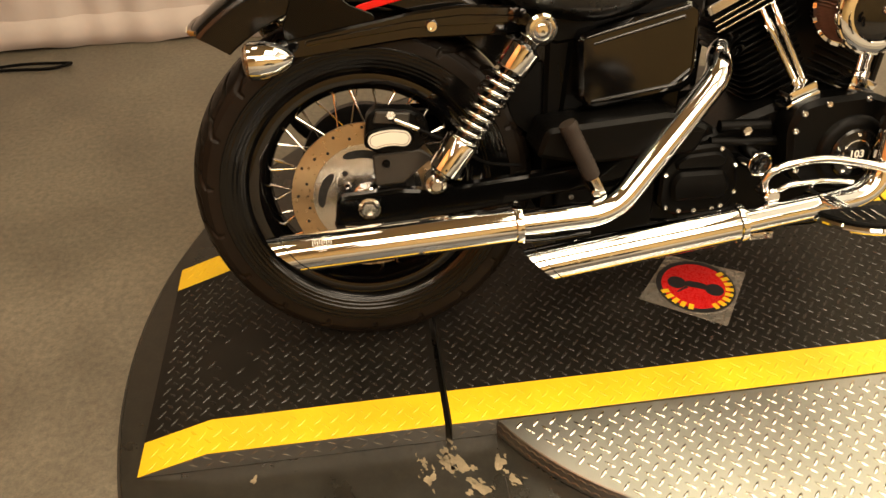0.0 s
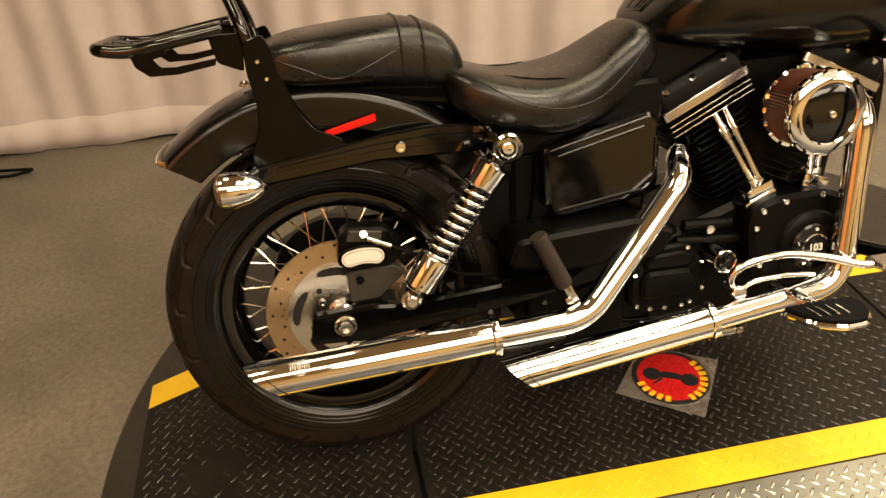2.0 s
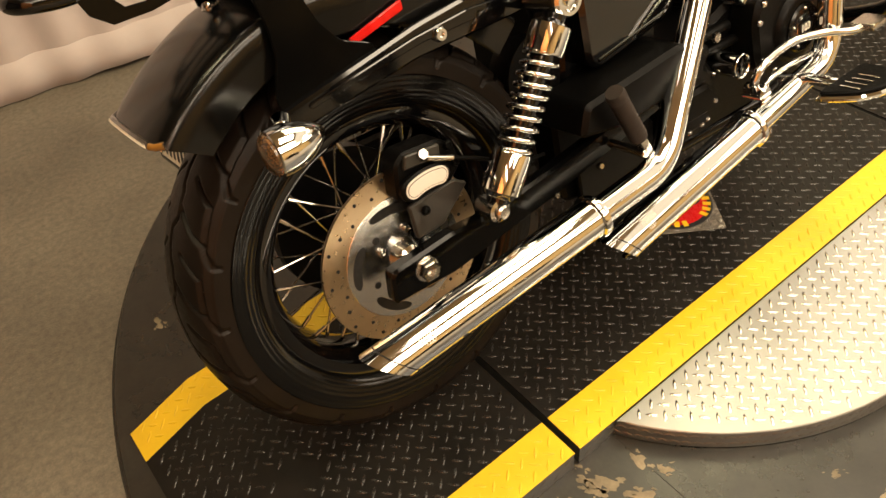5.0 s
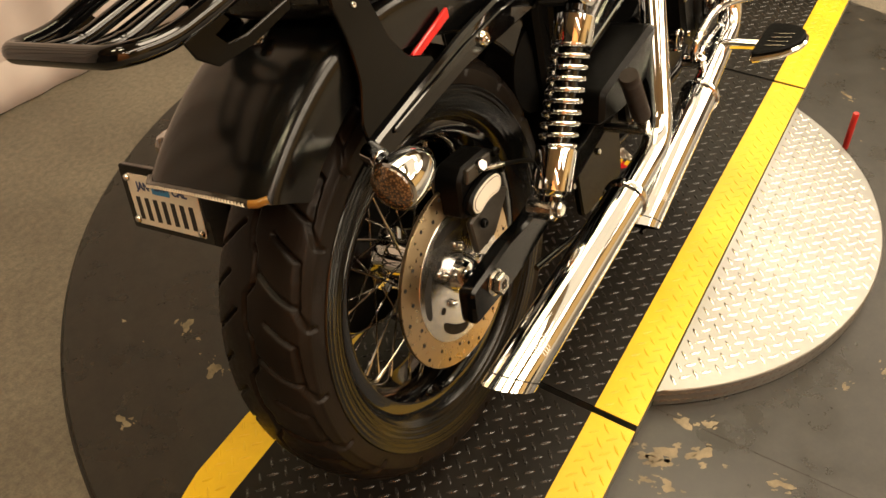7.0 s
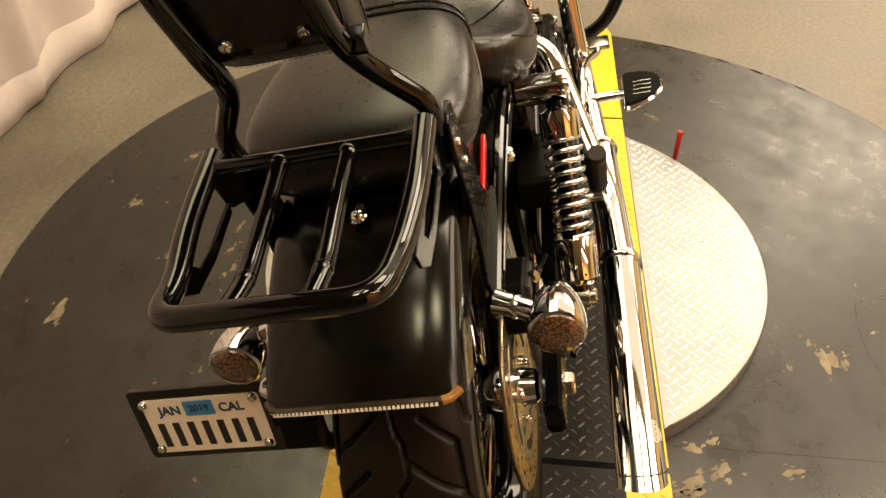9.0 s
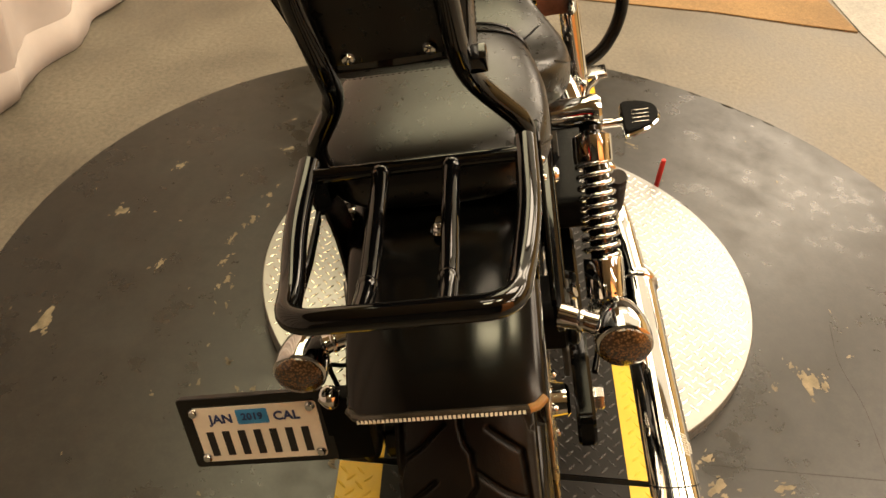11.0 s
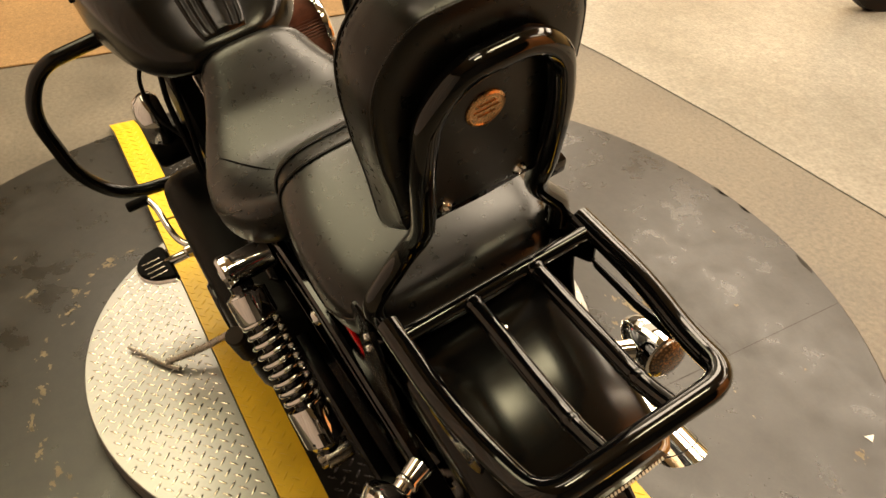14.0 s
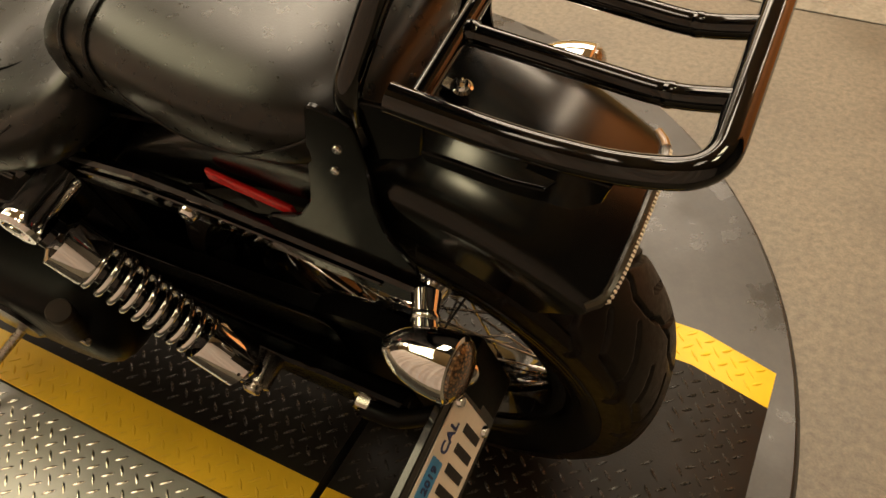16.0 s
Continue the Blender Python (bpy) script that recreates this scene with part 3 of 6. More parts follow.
def deck_section(name, xs, gap0, gap1):
    """One section of the platform: alloy body, coated skins, stripes and treads."""
    xs = [xs[0] + gap0] + list(xs[1:-1]) + [xs[-1] - gap1]
    bm = B()
    outline = [(x, deck_top(x)[0] - 0.003) for x in xs] + [(xs[-1], DECK_Z + 0.0005), (xs[0], DECK_Z + 0.0005)]
    if abs(outline[0][1] - outline[-1][1]) < 0.004:
        outline[0] = (outline[0][0], DECK_Z + 0.004)
    if abs(outline[len(xs) - 1][1] - outline[len(xs)][1]) < 0.004:
        outline[len(xs) - 1] = (outline[len(xs) - 1][0], DECK_Z + 0.004)
    slab(bm, outline, PY0 + 0.001, PY1 - 0.001, 0.0008)
    body = under(skew(finish(name, bm, ALU)), platform, platform_inv)
    for nm, ya, yb, mat, lab in (("tread_skin", PY0 + SW, PY1 - SW, BLACKPLATE, "black coated tread skin"), ("edge_stripe", PY0, PY0 + SW, YELLOW, "yellow painted edge stripe"), ("edge_stripe", PY1 - SW, PY1, YELLOW, "yellow painted edge stripe")):
        bm = B()
        sk = [(x, deck_top(x)[0]) for x in xs] + [(x, deck_top(x)[0] - 0.0028) for x in xs[::-1]]
        slab(bm, sk, ya, yb, 0.0004)
        under(skew(finish(nm, bm, mat, None, lab)), body, Matrix())
        v, f = lugs(lambda x, y: xs[0] + 0.014 < x < xs[-1] - 0.014 and ya + 0.009 < y < yb - 0.009, deck_top, xs[0], xs[-1], ya, yb)
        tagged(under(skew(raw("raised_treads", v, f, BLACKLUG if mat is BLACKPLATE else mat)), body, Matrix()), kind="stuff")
    v, f = [], []
    for yy, sg in ((PY0 + 0.001, -1), (PY1 - 0.001, 1)):
        for i in range(int((xs[-1] - xs[0]) / 0.03)):
            cx = xs[0] + 0.02 + i * 0.03
            if deck_top(cx)[0] < -0.012:
                continue
            for row in (0, 1):
                cz, k = -0.016 - 0.02 * row, len(v)
                a = 0.55 if (i + row) % 2 else -0.55
                for lx, lz, out in ((-0.012, 0, 0), (0, 0.003, 0), (0.012, 0, 0), (0, -0.003, 0), (0, 0, 0.0016)):
                    v.append((cx + lx * math.cos(a) - lz * math.sin(a), yy + sg * out, cz + lx * math.sin(a) + lz * math.cos(a)))
                f += [(k, k + 1, k + 4), (k + 1, k + 2, k + 4), (k + 2, k + 3, k + 4), (k + 3, k, k + 4)]
    tagged(under(skew(raw("side_treads", v, f, ALU)), body, Matrix()), kind="stuff")


deck_section("rear_ramp", [PX0, PK0, S1], 0, 0.007)
deck_section("centre_deck", [S1, S2], 0.007, 0.005)
deck_section("front_ramp", [S2, PK1, PX1], 0.005, 0)

CX, CY, CR = 0.733, -0.072, 0.617
plate_ob = tagged(empty("turntable_plate", pose(CX, CY, DECK_Z)), "round bare aluminium chequer-plate turntable under the platform", "turntable")
for sg in (-1, 1):
    edge = (PY0 - 0.001) if sg < 0 else (PY1 + 0.001)
    half = math.sqrt(CR ** 2 - (edge - CY) ** 2)
    a0 = math.atan2(edge - CY, half)
    a1 = math.pi - a0 if sg > 0 else -math.pi - a0
    arc = [(CX + CR * math.cos(a0 + (a1 - a0) * k / 90), CY + CR * math.sin(a0 + (a1 - a0) * k / 90)) for k in range(91)]
    bm = B()
    slab(bm, arc, DECK_Z + 0.0005, -0.004, 0.002, put=lambda a, b, u: V(a, b, u))
    ob = finish("plate_segment", bm, ALU)
    ob.parent, ob.matrix_parent_inverse = plate_ob, Matrix.Translation((-CX, -CY, -DECK_Z))
    v, f = lugs(lambda x, y: math.hypot(x - CX, y - CY) < CR - 0.012 and (y < PY0 - 0.012 if sg < 0 else y > PY1 + 0.012), lambda x: (-0.004, 0), CX - CR, CX + CR, CY - CR, CY + CR)
    ob2 = raw("raised_treads", v, f, ALULUG, ob, smooth=True)
    tagged(ob2, kind="stuff")
    # ridges on the rim
    v, f = [], []
    for k in range(120):
        a = a0 + (a1 - a0) * (k + 0.5) / 120
        rx, ry, tx, ty = math.cos(a), math.sin(a), -math.sin(a), math.cos(a)
        for row in (0, 1):
            q, n0 = (0.5 if (k + row) % 2 else -0.5), len(v)
            zc = -0.017 - 0.02 * row
            for l, w, o in ((-0.011, 0, 0), (0, 0.003, 0), (0.011, 0, 0), (0, -0.003, 0), (0, 0, 0.0016)):
                l2, w2 = l * math.cos(q) - w * math.sin(q), l * math.sin(q) + w * math.cos(q)
                v.append((CX + (CR + o) * rx + l2 * tx, CY + (CR + o) * ry + l2 * ty, zc + w2))
            f += [(n0, n0 + 1, n0 + 4), (n0 + 1, n0 + 2, n0 + 4), (n0 + 2, n0 + 3, n0 + 4), (n0 + 3, n0, n0 + 4)]
    tagged(raw("rim_treads", v, f, ALU, ob), kind="stuff")

bm = B()
lathe(bm, (1.21, -0.541, DECK_Z), (-0.17, 0.05, 1), [(0.007, 0), (0.0075, 0.002), (0.0075, 0.118), (0.006, 0.121)], 12)
tagged(finish("locking_pin", bm, REDPAINT), "thin red locking pin standing beside the round plate", "pin")


def decal():
    at = pose(0.733, -0.083, 0.0022, 0, 0, 8)
    d = tagged(empty("round_sticker", at), "round red and yellow sticker on a clear foil square", "sticker")
    put = lambda a, b, u: V(a, b, u)
    bm = B()
    slab(bm, rounded([(-0.145, 0.0), (0.0, -0.138), (0.138, 0.008), (-0.006, 0.125)], 0.004, 2), 0, 0.0008, 0.0002, put)
    part("foil_backing", bm, STICKER_CLEAR, d, "clear crinkled foil square")
    bm = B()
    slab(bm, circle(0, 0, 0.094, 64), 0.0009, 0.0016, 0.0002, put)
    part("rim_ring", bm, STICKER_CLEAR, d)
    bm = B()
    slab(bm, circle(0, 0, 0.090, 64), 0.0017, 0.0022, 0.0001, put)
    part("dark_border", bm, INK, d)
    bm = B()
    slab(bm, circle(0, 0, 0.078, 48), 0.0023, 0.0027, 0.0001, put)
    part("red_disc", bm, STICKER_RED, d)
    bm = B()
    for x, y, r in ((-0.036, 0.024, 0.021), (0.034, -0.026, 0.021)):
        slab(bm, circle(x, y, r, 24), 0.0028, 0.0031, 0.0001, put)
    slab(bm, rounded([(-0.03, 0.012), (-0.01, 0.022), (0.016, 0.006), (0.03, -0.012), (0.02, -0.024), (-0.006, -0.006)], 0.006), 0.0032, 0.0035, 0.0001, put)
    slab(bm, rounded([(-0.02, 0.006), (-0.05, -0.004), (-0.052, -0.009), (-0.02, -0.002)], 0.003), 0.0036, 0.0038, 0.0001, put)
    part("vehicle_silhouette", bm, INK, d)
    for a0, n in ((205, 5), (-35, 8)):
        for k in range(n):
            a = radians(a0 + (k - (n - 1) / 2) * 14)
            bm = B()
            m = pose(0.076 * math.cos(a), 0.076 * math.sin(a), 0.0033, 0, 0, math.degrees(a))
            box(bm, m.translation, (0.018, 0.0115, 0.0005), m)
            part("yellow_bar", bm, STICKER_YEL, d)
    return d


decal()

# ---- motorcycle: x forward, y to its left, z up in its own upright frame ----
LEAN, BIKE_Z = 13.11, 0.0228
BIKE = pose(-0.0031, -0.0752, BIKE_Z, -LEAN, 0, 0.57)
bike = tagged(empty("motorcycle", BIKE), "black cruiser motorcycle with chrome exhausts leaning on its side stand", "motorcycle")
HUB = V(0, 0, 0.319)


def mirrored(s, pts):
    return [V(p[0], p[1] * s, p[2]) for p in pts]


def groove_depth(s, u):
    """Depth of the tread grooves at arc length s and offset u (arrays)."""
    per = 2 * math.pi * 0.318 / 19
    best = np.full(s.shape, 1.0)
    centre = ((0.0, -0.001), (0.020, -0.005), (0.030, -0.0125), (0.066, -0.0135), (0.080, -0.0005), (per, -0.001))
    branch = ((0.049, -0.0165), (0.0745, -0.0468), (0.088, -0.0687), (0.118, -0.0800))
    chevron = ((0.005, -0.0322), (0.0325, -0.0673), (0.0885, -0.0710))
    for sgn, off, lines in ((1, -0.735, (centre, branch, chevron)), (-1, -0.735 - per / 2, (branch, chevron))):
        for line in lines:
            for (s0, u0), (s1, u1) in zip(line, line[1:]):
                for wrap in (-1, 0, 1):
                    ss = np.mod(s + off, per) + wrap * per
                    dx, dy = s1 - s0, (u1 - u0)
                    t = np.clip(((ss - s0) * dx + (u * sgn - u0) * dy) / (dx * dx + dy * dy), 0, 1)
                    best = np.minimum(best, np.hypot(ss - s0 - t * dx, u * sgn - u0 - t * dy))
    return 0.0075 * np.clip((0.0034 - best) / 0.0016, 0, 1)


def tyre_mesh(name, parent, n=1000, m=170):
    prof = [(-0.052, 0.228), (-0.062, 0.234), (-0.072, 0.247), (-0.079, 0.266), (-0.082, 0.286), (-0.081, 0.306), (-0.073, 0.323), (-0.054, 0.335), (-0.029, 0.342), (0, 0.344)]
    prof = prof + [(-a, b) for a, b in prof[-2::-1]]
    pts = np.array(prof)
    d = np.r_[0, np.cumsum(np.hypot(*np.diff(pts, axis=0).T))]
    q = np.linspace(0, d[-1], m)
    u, r = np.interp(q, d, pts[:, 0]), np.interp(q, d, pts[:, 1])
    r = np.convolve(np.pad(r, 6, mode="edge"), np.ones(13) / 13, "valid")
    a = np.arange(n) * 2 * math.pi / n
    A, U = np.meshgrid(a, u, indexing="ij")
    R = np.tile(r, (n, 1))
    cut = groove_depth(A * 0.318, U) * (R > 0.298)
    crown = np.clip((R - 0.312) / 0.014, 0, 1)
    R = R - cut * crown
    U = U - np.sign(U) * cut * (1 - crown) * 0.5
    rib = np.tile(np.exp(-((r - 0.309) / 0.0014) ** 2) + 0.6 * np.exp(-((r - 0.246) / 0.0012) ** 2), (n, 1)) * 0.0013
    U = U + np.sign(U) * rib
    X, Z = R * np.cos(A), R * np.sin(A)
    # pressed flat where it stands on the platform
    cl, sl = math.cos(radians(LEAN)), math.sin(radians(LEAN))
    low = 0.001 - BIKE_Z - (-U * sl + (Z + HUB.z) * cl)
    Z = Z + np.where(low > 0, low / cl, 0)
    verts = np.stack([X, U, Z], -1).reshape(-1, 3).tolist()
    faces = [(i * m + j, i * m + j + 1, ((i + 1) % n) * m + j + 1, ((i + 1) % n) * m + j) for i in range(n) for j in range(m - 1)]
    return raw(name, verts, faces, TYRE, parent, "wide black rubber tyre with zigzag tread", True)


def rear_wheel():
    bm = B()
    rim = [(0.214, -0.058), (0.229, -0.061), (0.236, -0.059), (0.236, -0.056), (0.226, -0.051), (0.214, -0.046), (0.205, -0.030), (0.200, 0), (0.205, 0.030), (0.214, 0.046), (0.226, 0.051), (0.236, 0.056), (0.236, 0.059), (0.229, 0.061), (0.214, 0.058), (0.205, 0.046), (0.196, 0.028), (0.192, 0), (0.196, -0.028), (0.205, -0.046), (0.214, -0.058)]
    lathe(bm, (0, 0, 0), (0, 1, 0), rim, 96, caps=False)
    w = finish("rear_wheel", bm, GLOSS, bike, "black wire-spoked wheel rim")
    w.location = HUB + V(0.001, 0, 0)
    tyre = tyre_mesh("tyre", w)
    for side in (-1, 1):
        bm = B()
        band = [(0.2320, 0.0600), (0.2365, 0.0662)]
        for k in range(24):
            r = 0.2385 + 0.0460 * k / 23
            off = float(np.interp(r, [0.234, 0.247, 0.266, 0.286], [0.0640, 0.0735, 0.0805, 0.0835]))
            band.append((r, off + 0.0007 * (0.5 + 0.5 * math.sin(2 * math.pi * (r - 0.2385) / 0.0077)) + 0.0006))
        lathe(bm, (0, 0, 0), (0, side, 0), band + [(0.2860, 0.0828)], 128, caps=False)
        part("bead_band", bm, SHINY, tyre, "shiny ribbed band of the tyre wall")
    bm = B()
    lathe(bm, (0, 0, 0), (0, 1, 0), [(0.02, -0.125), (0.026, -0.12), (0.03, -0.1), (0.036, -0.075), (0.038, -0.045), (0.054, -0.042), (0.054, -0.036), (0.034, -0.03), (0.03, 0), (0.034, 0.03), (0.054, 0.036), (0.054, 0.042), (0.04, 0.045), (0.036, 0.09), (0.02, 0.1)], 40)
    part("hub", bm, CHROME, w, "chrome wheel hub")
    for side in (-1, 1):
        for lay in (-1, 1):
            bm = B()
            a, b = radians(0), radians(lay * 58)
            p0 = V(0.047 * math.cos(b), side * (0.036 + 0.006 * (lay > 0)), 0.047 * math.sin(b))
            p1 = V(0.198 * math.cos(a), side * 0.014, 0.198 * math.sin(a))
            tube(bm, [p0, p1], 0.00185, 8)
            tube(bm, [p1 + (p0 - p1).normalized() * 0.026, p1], 0.0034, 8)
            first = part("spoke", bm, WIRE, w)
            for k in range(10):
                ang = radians(36 * k + (0 if lay > 0 else 9) + (18 if side > 0 else 4.5))
                o = first if k == 0 else new("spoke", first.data)
                o.parent = w
                o.rotation_euler = (0, ang, 0)
    # brake disc
    bm = B()
    lathe(bm, (0, -0.097, 0), (0, 1, 0), [(0.106, 0), (0.1485, 0), (0.149, 0.001), (0.149, 0.005), (0.1485, 0.006), (0.106, 0.006), (0.106, 0)], 96, caps=False)
    rotor = part("brake_disc", bm, BLADE, w, "drilled steel brake disc")
    bm = B()
    lathe(bm, (0, -0.0985, 0), (0, 1, 0), [(0.030, 0), (0.1065, 0), (0.1075, 0.0008), (0.1075, 0.004), (0.030, 0.004)], 72)
    part("disc_carrier", bm, MACH, rotor, "bright steel carrier")
    for k in range(30):
        a, rr = 2 * math.pi * k / 30 + 0.1, (0.117, 0.128, 0.140, 0.122, 0.136)[k % 5]
        bm = B()
        lathe(bm, (rr * math.cos(a), -0.0972, rr * math.sin(a)), (0, -1, 0), [(0.0031, -0.001), (0.0031, 0.0005), (0.002, 0.0005)], 10)
        part("drill_hole", bm, HOLE, rotor)
    for k in range(5):
        a = 2 * math.pi * k / 5 + 0.35
        bm = B()
        swirl = [(q, 0.088 + 0.012 * q, 0.0082 * (1 - (q / 0.425) ** 4) ** 0.5) for q in np.linspace(-0.42, 0.42, 17)]
        rim_out = [((r + hw) * math.cos(a + q), (r + hw) * math.sin(a + q)) for q, r, hw in swirl]
        rim_in = [((r - hw) * math.cos(a + q), (r - hw) * math.sin(a + q)) for q, r, hw in swirl[::-1]]
        slab(bm, rim_out + rim_in, -0.0980, -0.0988, 0.0002)
        part("disc_slot", bm, HOLE, rotor)
        bm = B()
        lathe(bm, (0.066 * math.cos(a + 0.63), -0.0984, 0.066 * math.sin(a + 0.63)), (0, -1, 0), [(0.006, -0.001), (0.006, 0.0006), (0.004, 0.0006)], 14)
        part("drill_hole", bm, HOLE, rotor)
    for k in range(5):
        a = 2 * math.pi * k / 5
        bm = B()
        bolt(bm, (0.047 * math.cos(a), -0.1005, 0.047 * math.sin(a)), (0, -1, 0), 0.0072, 0.006)
        part("disc_bolt", bm, CHROME, rotor)
    # drive pulley
    bm = B()
    lathe(bm, (0, 0.085, 0), (0, 1, 0), [(0.05, 0), (0.126, 0), (0.136, 0.002), (0.136, 0.03), (0.126, 0.032), (0.122, 0.026), (0.05, 0.022)], 64)
    part("drive_pulley", bm, WRINKLE, w)
    return w


rear_wheel()


def fender():
    half = [(0.103, 0.352), (0.104, 0.383), (0.1055, 0.400), (0.1035, 0.410), (0.099, 0.4155), (0.093, 0.4185), (0.082, 0.4230), (0.06, 0.4270), (0.03, 0.4290), (0.0, 0.4295)]

    def swell(deg):
        """The fender stands off from the tyre a little more at the top than at its tail."""
        return 0.0125 + min(0.0075, (131 - deg) * 0.0003) if deg > 95 else max(-0.004, 0.020 - (95 - deg) * 0.0004)
    outer = [(-a, b) for a, b in half] + half[-2::-1]
    inner = [(a * 0.972, b - 0.0032) for a, b in outer[::-1]]
    rings = []
    for k in range(61):
        f = k / 60
        ring = []
        for a, r in outer + inner:
            side = max(0.0, (0.419 - r) / 0.07)
            deg = (129.6 - 3.5 * side) + (42 - 129.6 + 3.5 * side) * f
            ang, q = radians(deg), r + swell(deg)
            ring.append(V(q * math.cos(ang), a, HUB.z + q * math.sin(ang)))
        rings.append(ring)
    bm = B()
    loft(bm, rings)
    f = part("rear_fender", bm, SATIN, bike, "satin black steel rear fender", 30)
    # light strip along its trailing edge
    bm = B()
    pts = []
    for k in range(25):
        u = -0.101 + 0.202 * k / 24
        r = float(np.interp(abs(u), [p[0] for p in half[:2:-1]], [p[1] for p in half[:2:-1]])) + 0.0138
        ang = radians(129.8 if abs(u) < 0.09 else 129.8 - (abs(u) - 0.09) * 120)
        pts.append(V(r * math.cos(ang), u, HUB.z + r * math.sin(ang)))
    tube(bm, pts, 0.0048, 8)
    strip = part("light_strip", bm, CLEAR, f, "narrow clear light strip with pale cells")
    back, out = V(math.cos(radians(219.6)), 0, math.sin(radians(219.6))), V(math.cos(radians(129.6)), 0, math.sin(radians(129.6)))
    cell = None
    for k in range(38):
        u = -0.080 + 0.168 * k / 37
        r = float(np.interp(abs(u), [p[0] for p in half[:2:-1]], [p[1] for p in half[:2:-1]]))
        at = V(0, u, HUB.z) + out * (r + 0.0150) + back * 0.0042
        if cell is None:
            bm = B()
            m = Matrix((out, V(0, 1, 0), back)).transposed()
            box(bm, (0, 0, 0), (0.0064, 0.0028, 0.0036), m.to_4x4())
            cell = part("light_cell", bm, LEDW, strip)
            o = cell
        else:
            o = new("light_cell", cell.data)
            o.parent = strip
        o.location = at
    bm = B()
    tube(bm, [pts[0], pts[1], pts[2]], 0.0050, 10)
    part("amber_end", bm, AMBER, strip, "amber end of the strip")
    for s in (-1, 1):
        bm = B()
        m = pose(0, 0, 0, 0, -12, 0)
        slab(bm, rounded([(-0.050, -0.0062), (0.046, -0.0075), (0.049, 0.007), (-0.046, 0.0058)], 0.003, 2), 0, 0.006, 0.0015, put=lambda a, b, u: V(0.06, s * 0.1085, 0.684) + m.to_3x3() @ V(a, 0, b) + V(0, s * u, 0))
        part("side_reflector", bm, RED, f, "long red side reflector")
    up = V(-0.27, 0, 1).normalized()
    fwd = V(1, 0, 0.27).normalized()
    put = lambda p, q, u: V(-0.117, -0.005, 0.759) + fwd * p + V(0, 1, 0) * q + up * u
    bm = B()
    slab(bm, rounded([(-0.006, -0.0065), (-0.006, 0.0065), (0.019, 0.005), (0.019, -0.005)], 0.004, 3), 0.0, 0.003, 0.0006, put)
    tab = part("seat_tab", bm, NICKEL, f, "small bright seat tab")
    bm = B()
    lathe(bm, put(0, 0, 0.003), up, [(0.0098, 0), (0.0098, 0.0018), (0.0076, 0.0032), (0.0072, 0.005), (0.0052, 0.0072), (0.0030, 0.0074), (0.0026, 0.005)], 20)
    part("fender_bolt", bm, CHROME, tab)


fender()


